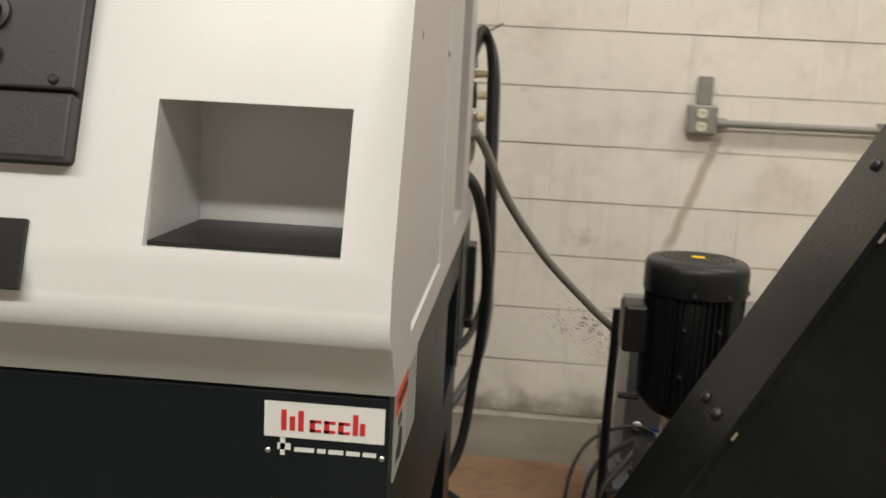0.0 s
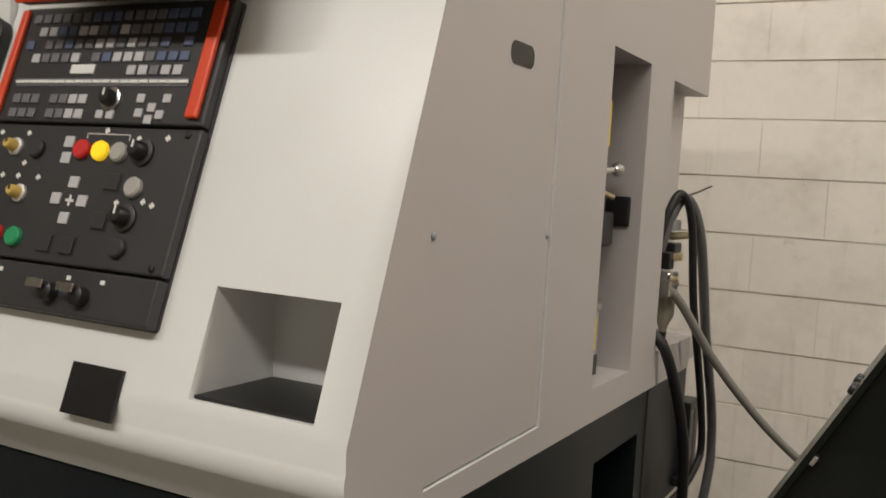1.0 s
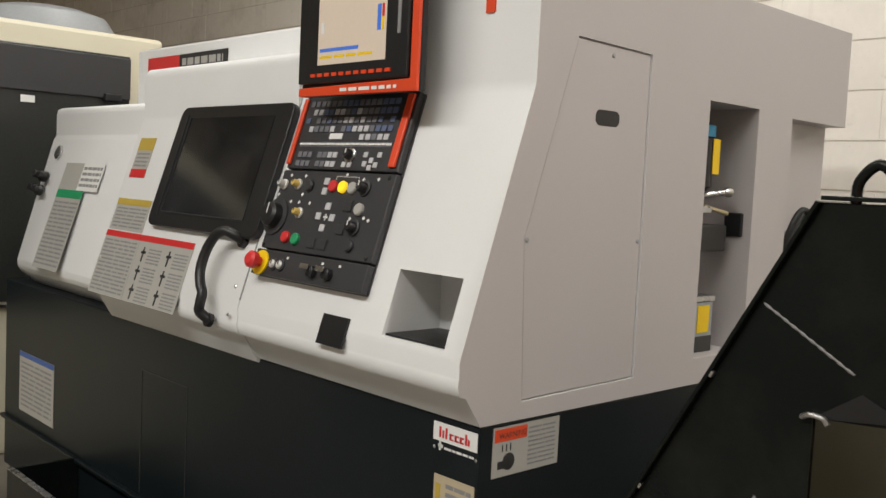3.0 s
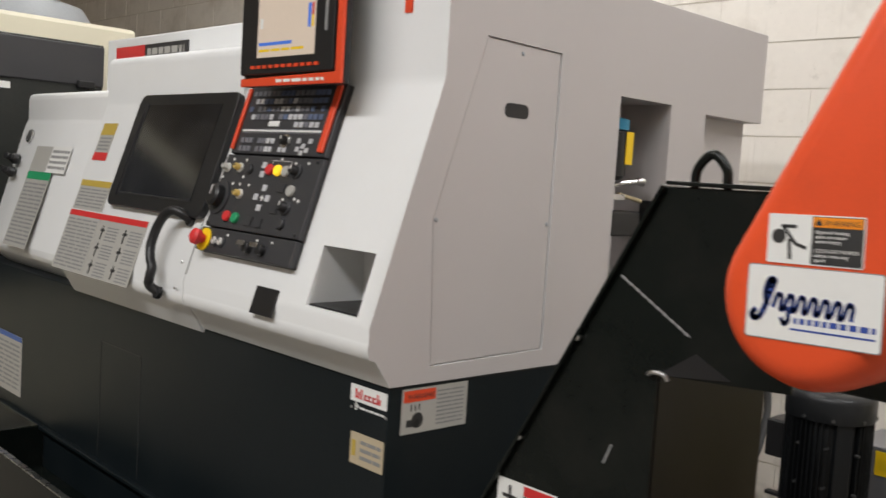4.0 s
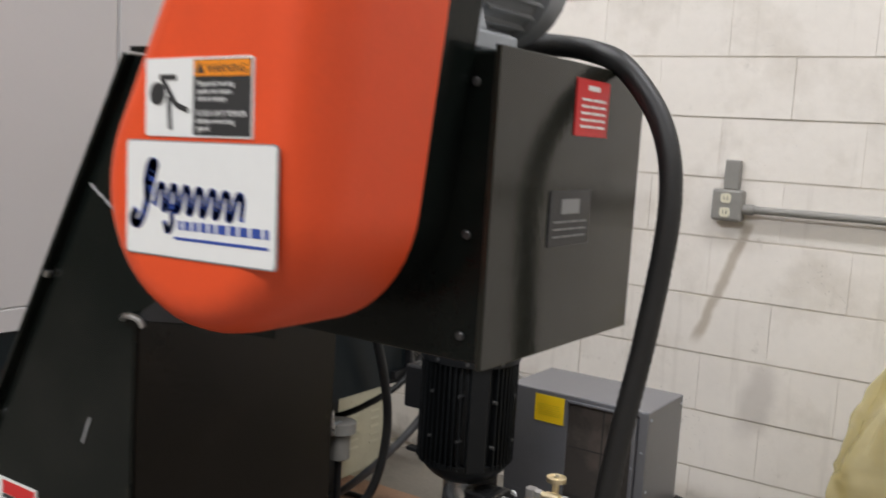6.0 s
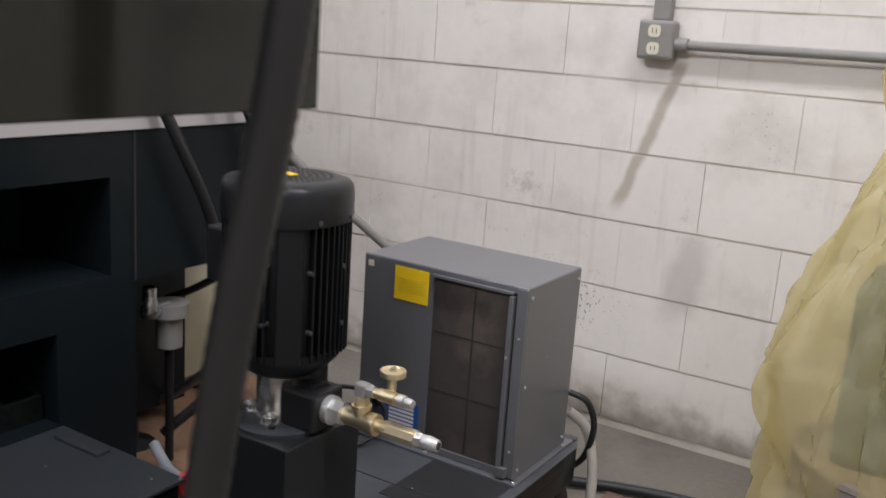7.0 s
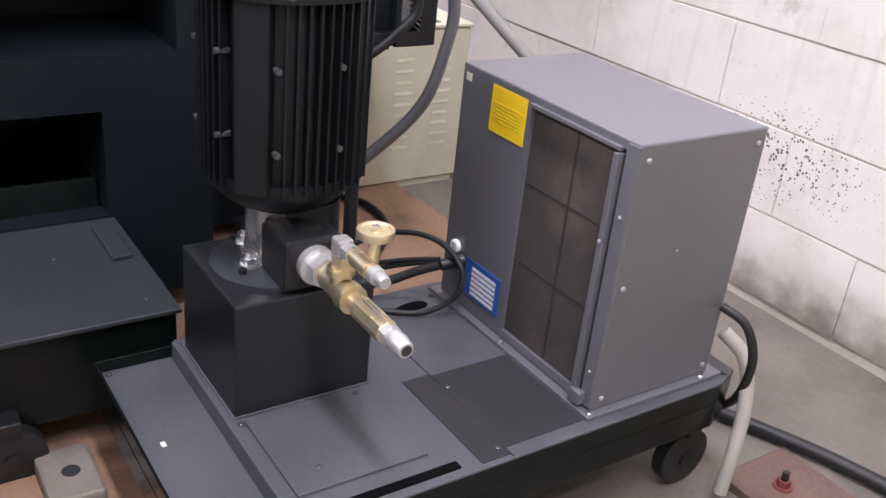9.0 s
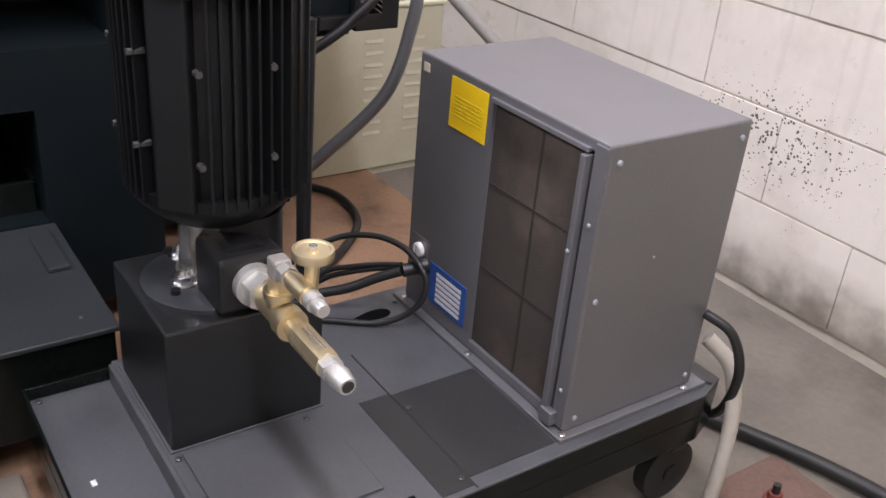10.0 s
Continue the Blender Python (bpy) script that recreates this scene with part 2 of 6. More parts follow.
def add_box(bm, x0, x1, y0, y1, z0, z1, m=None, bev=0.0):
    made = bmesh.ops.create_cube(bm, size=1.0)["verts"]
    bmesh.ops.transform(bm, matrix=Matrix.LocRotScale(((x0 + x1) / 2, (y0 + y1) / 2, (z0 + z1) / 2), None, (x1 - x0, y1 - y0, z1 - z0)), verts=made)
    if bev:
        edges = list({e for v in made for e in v.link_edges})
        got = bmesh.ops.bevel(bm, geom=edges, offset=bev, segments=2, affect="EDGES", profile=0.5)
        made = list({v for f in got["faces"] for v in f.verts} | {v for v in made if v.is_valid})
    if m:
        bmesh.ops.transform(bm, matrix=m, verts=made)
    return bm


def box(x0, x1, y0, y1, z0, z1, bev=0.0, m=None):
    return add_box(bmesh.new(), x0, x1, y0, y1, z0, z1, m, bev)


def add_rod(bm, a, b, r, r2=None, seg=16, caps=True):
    a, b = Vector(a), Vector(b)
    turn = (b - a).to_track_quat("Z", "Y").to_matrix().to_4x4()
    bmesh.ops.create_cone(bm, cap_ends=caps, segments=seg, radius1=r, radius2=r if r2 is None else r2, depth=(b - a).length, matrix=Matrix.Translation((a + b) / 2) @ turn)
    return bm


def rod(a, b, r, r2=None, seg=16):
    return add_rod(bmesh.new(), a, b, r, r2, seg)


def lathe(a, b, rings, seg=20):
    """Rings of (share of the way from a to b in metres, radius)."""
    bm = bmesh.new()
    a, b = Vector(a), Vector(b)
    turn = (b - a).to_track_quat("Z", "Y").to_matrix()
    loops = []
    for d, r in rings:
        loops.append([bm.verts.new(a + turn @ Vector((r * math.cos(k * math.tau / seg), r * math.sin(k * math.tau / seg), d))) for k in range(seg)])
    for p, q in zip(loops, loops[1:]):
        for k in range(seg):
            bm.faces.new((p[k], p[(k + 1) % seg], q[(k + 1) % seg], q[k]))
    bm.faces.new(loops[0][::-1])
    bm.faces.new(loops[-1])
    return bm


def prism(profile, axis, lo, hi, bev=0.0, seg=2):
    """A closed outline pushed along an axis: 'x' takes (y, z), 'y' takes (x, z), 'z' takes (x, y)."""
    bm = bmesh.new()
    put = {"x": lambda u, v, w: (w, u, v), "y": lambda u, v, w: (u, w, v), "z": lambda u, v, w: (u, v, w)}[axis]
    one = [bm.verts.new(put(u, v, lo)) for u, v in profile]
    two = [bm.verts.new(put(u, v, hi)) for u, v in profile]
    bm.faces.new(one)
    bm.faces.new(two[::-1])
    k = len(profile)
    for i in range(k):
        bm.faces.new((one[i], one[(i + 1) % k], two[(i + 1) % k], two[i]))
    bmesh.ops.recalc_face_normals(bm, faces=bm.faces)
    if bev:
        bmesh.ops.bevel(bm, geom=list(bm.edges), offset=bev, segments=seg, affect="EDGES", profile=0.5)
    return bm


def smooth_line(points, steps=8):
    pts = [Vector(p) for p in points]
    pts = [2 * pts[0] - pts[1], *pts, 2 * pts[-1] - pts[-2]]
    out = []
    for i in range(1, len(pts) - 2):
        p0, p1, p2, p3 = pts[i - 1:i + 3]
        for s in range(steps):
            t = s / steps
            out.append(0.5 * (2 * p1 + (p2 - p0) * t + (2 * p0 - 5 * p1 + 4 * p2 - p3) * t * t + (3 * p1 - p0 - 3 * p2 + p3) * t ** 3))
    return out + [pts[-2]]


def tube(points, r, seg=10, steps=8, ribs=0.0):
    """A round hose along a smooth line; ribs: share by which every other ring swells."""
    line = smooth_line(points, steps)
    bm = bmesh.new()
    loops = []
    side = None
    for i, p in enumerate(line):
        d = (line[min(i + 1, len(line) - 1)] - line[max(i - 1, 0)]).normalized()
        side = (side - d * side.dot(d)).normalized() if side else d.orthogonal().normalized()
        up = d.cross(side)
        rr = r * (1 + ribs * (i % 2))
        loops.append([bm.verts.new(p + rr * (math.cos(k * math.tau / seg) * side + math.sin(k * math.tau / seg) * up)) for k in range(seg)])
    for p, q in zip(loops, loops[1:]):
        for k in range(seg):
            bm.faces.new((p[k], p[(k + 1) % seg], q[(k + 1) % seg], q[k]))
    bm.faces.new(loops[0][::-1])
    bm.faces.new(loops[-1])
    return bm


# ---- hall ----
WALL = 3.64
bm = box(-9, 6, -6, WALL + 0.3, -0.2, 0.0)
tagged(part("floor", bm, FLOOR), "worn grey concrete workshop floor", "floor", kind="structure")
tagged(part("ceiling", box(-9, 6, -6, WALL + 0.3, 4.3, 4.5), CEIL), "tan workshop ceiling", "ceiling", kind="structure")
tagged(part("wall_west", box(-9.2, -9, -6, WALL + 0.3, 0, 4.3), CEIL), "tan workshop wall", "wall", kind="structure")
tagged(part("wall_east", box(6, 6.2, -6, WALL + 0.3, 0, 4.3), BLOCK), "painted workshop wall", "wall", kind="structure")
tagged(part("wall_south", box(-9, 6, -6.2, -6, 0, 4.3), BLOCK), "painted workshop wall", "wall", kind="structure")
wall = tagged(part("wall_north", box(-9, 6, WALL + 0.0030, WALL + 0.3, 0, 4.3), MORTAR), "cream painted concrete block wall with dirt stains", "wall", kind="structure")

SLOPE = 0.32
LEN = math.hypot(1, SLOPE)


def front_y(z):
    return 1.379 + SLOPE * (z - 1.101)


def frame_of(origin, across, up):
    a, u = Vector(across).normalized(), Vector(up).normalized()
    m = Matrix((a, u, a.cross(u))).transposed().to_4x4()
    m.translation = origin
    return m


FRONT = frame_of((0, front_y(0), 0), (1, 0, 0), (0, SLOPE, 1))  # sloping front: across, up the slope, out


def upright(y):
    return frame_of((0, y, 0), (1, 0, 0), (0, 0, 1))


def side(x):
    return frame_of((x, 0, 0), (0, 1, 0), (0, 0, 1))


def plate(name, m, u0, u1, v0, v1, w0, w1, mat, parent, label="", bev=0.0):
    return part(name, box(u0, u1, v0, v1, w0, w1, bev, m), mat, parent, label)


def rounded(u0, u1, v0, v1, r, n=5):
    out = []
    for cu, cv, a in ((u1 - r, v1 - r, 0), (u0 + r, v1 - r, 90), (u0 + r, v0 + r, 180), (u1 - r, v0 + r, 270)):
        out += [(cu + r * math.cos(radians(a + 90 * k / n)), cv + r * math.sin(radians(a + 90 * k / n))) for k in range(n + 1)]
    return out


def slab(name, m, outline, w0, w1, mat, parent, label="", bev=0.0):
    bm = prism(outline, "z", w0, w1, bev)
    bmesh.ops.transform(bm, matrix=m, verts=bm.verts)
    return part(name, bm, mat, parent, label)


def print_lines(m, u0, u1, v0, v1, rows, w, mat, parent, seed=1, fill=0.45, words=3):
    """Unreadable print: short bars in rows."""
    rnd = random.Random(seed)
    bm = bmesh.new()
    step = (v1 - v0) / rows
    for r in range(rows):
        v = v1 - (r + 0.5) * step
        u = u0
        while u < u1 - 0.002:
            k = min(u1, u + (u1 - u0) / words * rnd.uniform(0.4, 1.3))
            add_box(bm, u, k, v - step * fill / 2, v + step * fill / 2, w, w + 0.0004, m)
            u = k + (u1 - u0) * 0.035
    return part("print", bm, mat, parent)


def words(text, m, u, v, size, w, mat, parent, align="LEFT"):
    cu = bpy.data.curves.new("lettering", "FONT")
    cu.body, cu.size, cu.align_x, cu.extrude, cu.resolution_u = text, size, align, 0.0002, 3
    tmp = new("lettering_source", cu)
    bpy.context.view_layer.update()
    me = bpy.data.meshes.new_from_object(tmp.evaluated_get(bpy.context.evaluated_depsgraph_get()))
    bpy.data.objects.remove(tmp)
    bpy.data.curves.remove(cu)
    bm = bmesh.new()
    bm.from_mesh(me)
    bpy.data.meshes.remove(me)
    bmesh.ops.transform(bm, matrix=m @ Matrix.Translation((u, v, w)), verts=bm.verts)
    return part("lettering", bm, mat, parent)


def carve(ob, cutter):
    """Take the closed mesh out of the part, once, while building."""
    me = bpy.data.meshes.new("cutter")
    bmesh.ops.recalc_face_normals(cutter, faces=cutter.faces)
    cutter.to_mesh(me)
    cutter.free()
    tool = new("cutter", me)
    mod = ob.modifiers.new("cut", "BOOLEAN")
    mod.operation, mod.solver, mod.object = "DIFFERENCE", "EXACT", tool
    bpy.context.view_layer.update()
    made = bpy.data.meshes.new_from_object(ob.evaluated_get(bpy.context.evaluated_depsgraph_get()))
    ob.modifiers.remove(mod)
    old, ob.data = ob.data, made
    made.name = ob.name
    bpy.data.meshes.remove(old)
    bpy.data.objects.remove(tool)
    bpy.data.meshes.remove(me)


def screw(m, u, v, w, r, parent, mat=None, name="screw"):
    c = m @ Vector((u, v, w))
    d = (m.to_3x3() @ Vector((0, 0, 1))).normalized()
    return part(name, lathe(c, c + d, [(0, r), (r * 0.45, r), (r * 0.75, r * 0.6)], 10), mat or STEEL, parent, smooth=True)


def hex_bolt(base, axis, r, h, parent, mat=None, name="bolt", washer=True):
    base, axis = Vector(base), Vector(axis).normalized()
    bm = rod(base, base + axis * h, r, None, 6)
    if washer:
        add_rod(bm, base, base + axis * h * 0.2, r * 1.45, None, 14)
    return part(name, bm, mat or STEEL, parent)


# ---- lathe ----
LATHE = thing("cnc_lathe", (-1.3, 2.1, 0), "white enclosed lathe with navy base and tilted control console", "machine tool")
TOP = 1.79
lip = [(1.397, 0.818), (1.352, 0.880), *[(1.372 + 0.042 * math.cos(radians(d)), 0.9085 + 0.042 * math.sin(radians(d))) for d in range(216, 157, -6)], (front_y(0.95), 0.95)]
lip = [p for k, p in enumerate(lip) if k < 2 or k == len(lip) - 1 or p[1] > 0.8815]
shoulder = [(front_y(1.478), 1.478), (front_y(1.49), 1.489), (1.505, 1.505)]
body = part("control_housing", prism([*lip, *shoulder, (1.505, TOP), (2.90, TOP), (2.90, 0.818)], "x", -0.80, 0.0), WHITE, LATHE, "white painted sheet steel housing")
body.data.materials.append(SHADED_WHITE)
carve(body, box(-0.24, -0.05, 1.2, 1.50, 0.967, 1.105, 0, Matrix.Identity(4)))
carve(body, box(-0.17, 0.02, 2.146, 2.386, 0.883, 1.522))
carve(body, box(-0.06, 0.02, 2.57, 2.99, 0.897, 1.512))
carve(body, box(-0.90, 0.02, 2.905, 3.2, 0.5, 1.9))
outline = [(1.516, 0.858), (1.892, 0.866), (1.889, 1.596), (1.632, 1.601), (1.497, 1.187)]
grown = [(1.5125, 0.8545), (1.896, 0.8625), (1.893, 1.5995), (1.6295, 1.605), (1.493, 1.187)]
carve(body, prism(grown, "x", -0.009, 0.02))
# side, rear and recess faces take the white with shade in its colour
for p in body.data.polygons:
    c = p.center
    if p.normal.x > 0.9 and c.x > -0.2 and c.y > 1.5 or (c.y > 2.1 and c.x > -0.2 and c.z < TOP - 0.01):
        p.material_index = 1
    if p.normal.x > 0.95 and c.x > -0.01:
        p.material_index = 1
for p in body.data.polygons:
    p.use_smooth = True
body.data.set_sharp_from_angle(angle=radians(25))
part("pocket_mat", box(-0.238, -0.052, 1.345, 1.498, 0.9675, 0.972), BLACK, body, "black rubber mat")
part("rear_ledge", box(-0.30, 0.0, 2.902, 2.99, 0.835, 0.90, 0.004), SHADED_WHITE, LATHE)
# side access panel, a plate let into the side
panel = slab("access_panel", side(0), outline, -0.0088, -0.003, SHADED_WHITE, LATHE, "white removable side panel with its shade painted in", 0.0012)
slab("finger_slot", side(0), rounded(1.702, 1.786, 1.428, 1.462, 0.015), -0.0040, -0.0024, BLACK, panel, "dark finger slot")
for u, v in ((1.505, 1.184), (1.882, 1.178), (1.752, 1.580)):
    screw(side(0), u, v, -0.0035, 0.0052, panel, GREYMOTOR)

DOORX = -1.69
door = part("sliding_door", prism([(1.397, 0.806), *lip[1:], (front_y(1.445), 1.445), (1.492, 1.46),
            (1.492, 1.578), (1.496, 1.598), (1.508, 1.61), (1.53, 1.614), (2.0, 1.614), (2.0, 0.806)], "x", DOORX, -0.803), WHITE, LATHE, "white sliding door with a dark window", True)
left = part("end_housing", prism([(1.50, 0.79), (1.405, 0.868), (1.395, 0.886), (1.393, 0.91), (front_y(1.385) + 0.055, 1.385), (1.535, 1.402), (1.535, 1.485), (1.541, 1.503), (1.56, 1.512), (2.5, 1.512), (2.5, 0.79)],
            "x", -2.56, DOORX - 0.004, 0.004), WHITE, LATHE, "white end housing", True)
part("top_housing", box(-2.30, -0.81, 1.75, 2.88, 1.45, 1.745, 0.008), WHITE, LATHE)
part("rear_body", box(-2.5, -0.81, 2.05, 2.88, 0.79, 1.44, 0.004), SHADED_WHITE, LATHE)
sign = plate("brand_plate", upright(1.748), -2.20, -1.612, 1.65, 1.708, 0, 0.003, INK, LATHE, "red and black name plate")
plate("red_field", upright(1.748), -2.20, -1.95, 1.65, 1.708, 0.003, 0.0042, RED, sign)
print_lines(upright(1.748), -1.93, -1.64, 1.662, 1.698, 1, 0.0032, GREYLABEL, sign, 3, 0.7, 6)
plate("marker_strip", upright(1.505), -0.148, -0.122, 1.645, 1.775, 0, 0.003, REDORANGE, LATHE, "orange marker strip")

# door window
zv = lambda z: z * LEN
win = slab("window_frame", FRONT, rounded(-1.392, -0.79, zv(1.118), zv(1.472), 0.03), 0.0, 0.022, BLACK, door, "thick black rubber window frame", 0.004)
GLASS = material("dark_safety_glass", (0.010, 0.011, 0.013), 0.14, vary=0.3, scale=7, grain=40, bump=0.01, dirt=(0.05, 0.05, 0.05), dirt_scale=5, dirt_amount=0.5)
plate("window_pane", FRONT, -1.318, -0.868, zv(1.160), zv(1.437), 0.0215, 0.0235, GLASS, win, "dark tinted pane")
for a in ((-1.322, -1.318, 1.157, 1.44), (-1.34, -1.336, 1.15, 1.445), (-1.318, -0.868, 1.1575, 1.161)):
    plate("window_bead", FRONT, a[0], a[1], zv(a[2]), zv(a[3]), 0.021, 0.026, CONSOLE, win)

# door grab handle
hp = [(-0.862, 1.112, 0.0), (-0.872, 1.120, 0.028), (-0.898, 1.124, 0.045), (-0.930, 1.106, 0.05), (-0.950, 1.066, 0.05), (-0.953, 1.02, 0.048), (-0.938, 0.985, 0.044), (-0.922, 0.965, 0.04),
      (-0.920, 0.94, 0.038), (-0.925, 0.918, 0.028), (-0.908, 0.905, 0.0)]
part("grab_handle", tube([FRONT @ Vector((a, zv(b), c)) for a, b, c in hp], 0.0135, 12, 6), BLACK, door, "black bow-shaped grab handle", True)
for a, b in ((-0.862, 1.112), (-0.908, 0.905)):
    c = FRONT @ Vector((a, zv(b), 0))
    part("handle_foot", rod(c, FRONT @ Vector((a, zv(b), 0.012)), 0.018), BLACK, door)
for a, b in ((-0.835, 0.93), (-0.84, 1.0), (-1.665, 1.0)):
    screw(FRONT, a, zv(b), 0.0, 0.005, door)
plate("door_seam", FRONT, -0.806, -0.801, zv(0.97), zv(1.44), -0.004, 0.0008, GREYINK, LATHE)

# door labels
lab = plate("caution_label", FRONT, -1.655, -1.548, zv(1.258), zv(1.385), 0.0006, 0.0016, GREYLABEL, door, "yellow, silver and red caution label")
plate("yellow_band", FRONT, -1.655, -1.548, zv(1.345), zv(1.385), 0.0016, 0.0022, GOLD, lab)
plate("red_band", FRONT, -1.655, -1.548, zv(1.258), zv(1.285), 0.0016, 0.0022, RED, lab)
print_lines(FRONT, -1.645, -1.56, zv(1.29), zv(1.34), 4, 0.0017, GREYINK, lab, 5)
lab = plate("warning_label", FRONT, -1.672, -1.44, zv(1.092), zv(1.19), 0.0006, 0.0016, GREYLABEL, door, "silver warning label with a yellow head")
plate("yellow_band", FRONT, -1.672, -1.44, zv(1.170), zv(1.19), 0.0016, 0.0022, GOLD, lab)
print_lines(FRONT, -1.66, -1.45, zv(1.098), zv(1.165), 6, 0.0017, GREYINK, lab, 6)
for a, b, s in ((-1.678, -1.435, 7), (-1.433, -1.105, 8)):
    lab = plate("danger_label", FRONT, a, b, zv(0.893), zv(1.088), 0.0006, 0.0016, GREYLABEL, door, "silver danger label with a red head and small print")
    plate("red_band", FRONT, a, b, zv(1.070), zv(1.088), 0.0016, 0.0022, RED, lab)
    if s == 7:
        print_lines(FRONT, a + 0.01, b - 0.01, zv(0.90), zv(1.064), 14, 0.0017, GREYINK, lab, s)
    else:
        for k in range(3):
            for j, u in enumerate((a + 0.03, a + 0.19)):
                v = 1.035 - 0.055 * k
                bm = bmesh.new()
                add_box(bm, u, u + 0.03, zv(v), zv(v) + 0.008, 0.0016, 0.0022, FRONT)
                add_box(bm, u + 0.01, u + 0.018, zv(v) - 0.025, zv(v) + 0.02, 0.0016, 0.0022, FRONT)
                part("pictogram", bm, INK, lab)
                print_lines(FRONT, u + 0.045, u + 0.125, zv(v) - 0.03, zv(v) + 0.02, 5, 0.0017, GREYINK, lab, 20 + k * 2 + j, 0.45, 2)

# end housing labels, latches and lock
ENDF = frame_of((0, front_y(0) + 0.055, 0), (1, 0, 0), (0, SLOPE, 1))
lab = plate("instruction_label", ENDF, -2.335, -2.10, zv(0.905), zv(1.295), 0.0006, 0.0016, GREYLABEL, left, "long silver instruction label with a green band")
plate("green_band", ENDF, -2.335, -2.10, zv(1.165), zv(1.195), 0.0016, 0.0022, GREEN, lab)
print_lines(ENDF, -2.325, -2.11, zv(0.915), zv(1.155), 16, 0.0017, GREYINK, lab, 31)
lab = plate("diagram_label", ENDF, -2.165, -1.985, zv(1.195), zv(1.297), 0.0022, 0.003, PAPER, left, "pale label with small diagrams")
print_lines(ENDF, -2.155, -1.995, zv(1.205), zv(1.287), 4, 0.0031, GREYINK, lab, 33, 0.5, 5)
for z in (1.235, 1.182):
    c = ENDF @ Vector((-2.50, zv(z), 0))
    la = part("latch", lathe(c, ENDF @ Vector((-2.50, zv(z), 1)), [(0, 0.022), (0.018, 0.022), (0.03, 0.014), (0.05, 0.014)], 14), BLACK, left, "black plastic latch", True)
    plate("latch_tab", ENDF, -2.52, -2.45, zv(z) - 0.01, zv(z) + 0.01, 0.03, 0.045, BLACK, left, "", 0.004)
c = ENDF @ Vector((-2.452, zv(1.333), 0))
part("lock", lathe(c, ENDF @ Vector((-2.452, zv(1.333), 1)), [(0, 0.028), (0.006, 0.028), (0.009, 0.022), (0.009, 0.012)], 20), STEEL, left, "round chrome lock", True)

# console
CONS = FRONT @ Matrix.Translation((-0.047, 0, -0.040))
CON = part("control_console", box(-0.705, -0.268, zv(1.036), zv(1.484), 0.0, 0.045, 0.006, CONS), CONSOLE, LATHE, "charcoal operator console with keys and knobs")
kb = part("keyboard_panel", box(-0.70, -0.270, zv(1.301), zv(1.482), 0.045, 0.060, 0.003, CONS), CONSOLE, CON, "dark keyboard panel")
mid = part("switch_panel", box(-0.705, -0.268, zv(1.103), zv(1.297), 0.045, 0.060, 0.003, CONS), CONSOLE, CON, "dark switch panel")
low = part("lower_panel", box(-0.71, -0.268, zv(1.038), zv(1.099), 0.045, 0.064, 0.003, CONS), CONSOLE, CON, "dark lower switch strip")
for a, b in ((-0.698, -0.683), (-0.301, -0.279)):
    plate("orange_bar", CONS, a, b, zv(1.31), zv(1.476), 0.060, 0.068, REDORANGE, kb, "orange trim bar", 0.003)
KEYW = material("white_key", (0.52, 0.52, 0.54), 0.5, vary=0.05, bump=0.02)
KEYB = material("blue_grey_key", (0.10, 0.13, 0.22), 0.5, vary=0.05, bump=0.02)
KEYD = material("dark_key", (0.16, 0.16, 0.18), 0.5, vary=0.05, bump=0.02)
key_mesh = {}


def key(u, v, mat, parent, w=0.0165, h=0.0145, out=0.060, name="key"):
    tag = (mat.name, w, h)
    if tag not in key_mesh:
        ob = part(name, box(-w / 2, w / 2, -h / 2, h / 2, 0, 0.003, 0.001), mat)
        key_mesh[tag] = ob.data
    else:
        ob = new(name, key_mesh[tag])
    ob.matrix_world = CONS @ Matrix.Translation((u, v, out))
    base = ob.matrix_basis.copy()
    ob.parent = parent
    ob.matrix_parent_inverse = place_of(parent).inverted()
    ob.matrix_basis = base
    return ob


rk = random.Random(4)
for r, z in enumerate((1.462, 1.441, 1.420, 1.399)):
    for k in range(16):
        u = -0.662 + k * 0.0218
        if (r, k) in ((1, 0), (2, 1), (3, 0), (3, 6), (2, 14)):
            continue
        mat = KEYB if k > 12 else (KEYW if (r in (1, 2, 3) and rk.random() < 0.4) else (KEYD if rk.random() < 0.75 else KEYB))
        key(u, zv(z), mat, kb)
for k in range(5):
    key(-0.43 + k * 0.0222, zv(1.379), KEYW if k != 2 else KEYD, kb)
plate("wide_key", CONS, -0.555, -0.505, zv(1.374), zv(1.388), 0.060, 0.063, PAPER, kb, "pale wide key", 0.001)
sk = plate("soft_key_strip", CONS, -0.668, -0.315, zv(1.356), zv(1.367), 0.060, 0.0615, KEYD, kb)
for k in range(19):
    key(-0.659 + k * 0.0187, zv(1.3615), PAPER, kb, 0.0168, 0.005, 0.0615)
for r, z in enumerate((1.336, 1.314)):
    for k in range(8):
        if k != 3:
            key(-0.655 + k * 0.0205, zv(z), KEYW if k > 5 else KEYD, kb)
for u, z in ((-0.395, 1.338), (-0.345, 1.338), (-0.37, 1.325), (-0.352, 1.315), (-0.392, 1.317), (-0.371, 1.308), (-0.468, 1.314), (-0.447, 1.314)):
    key(u, zv(z), KEYW, kb, 0.0145, 0.013)


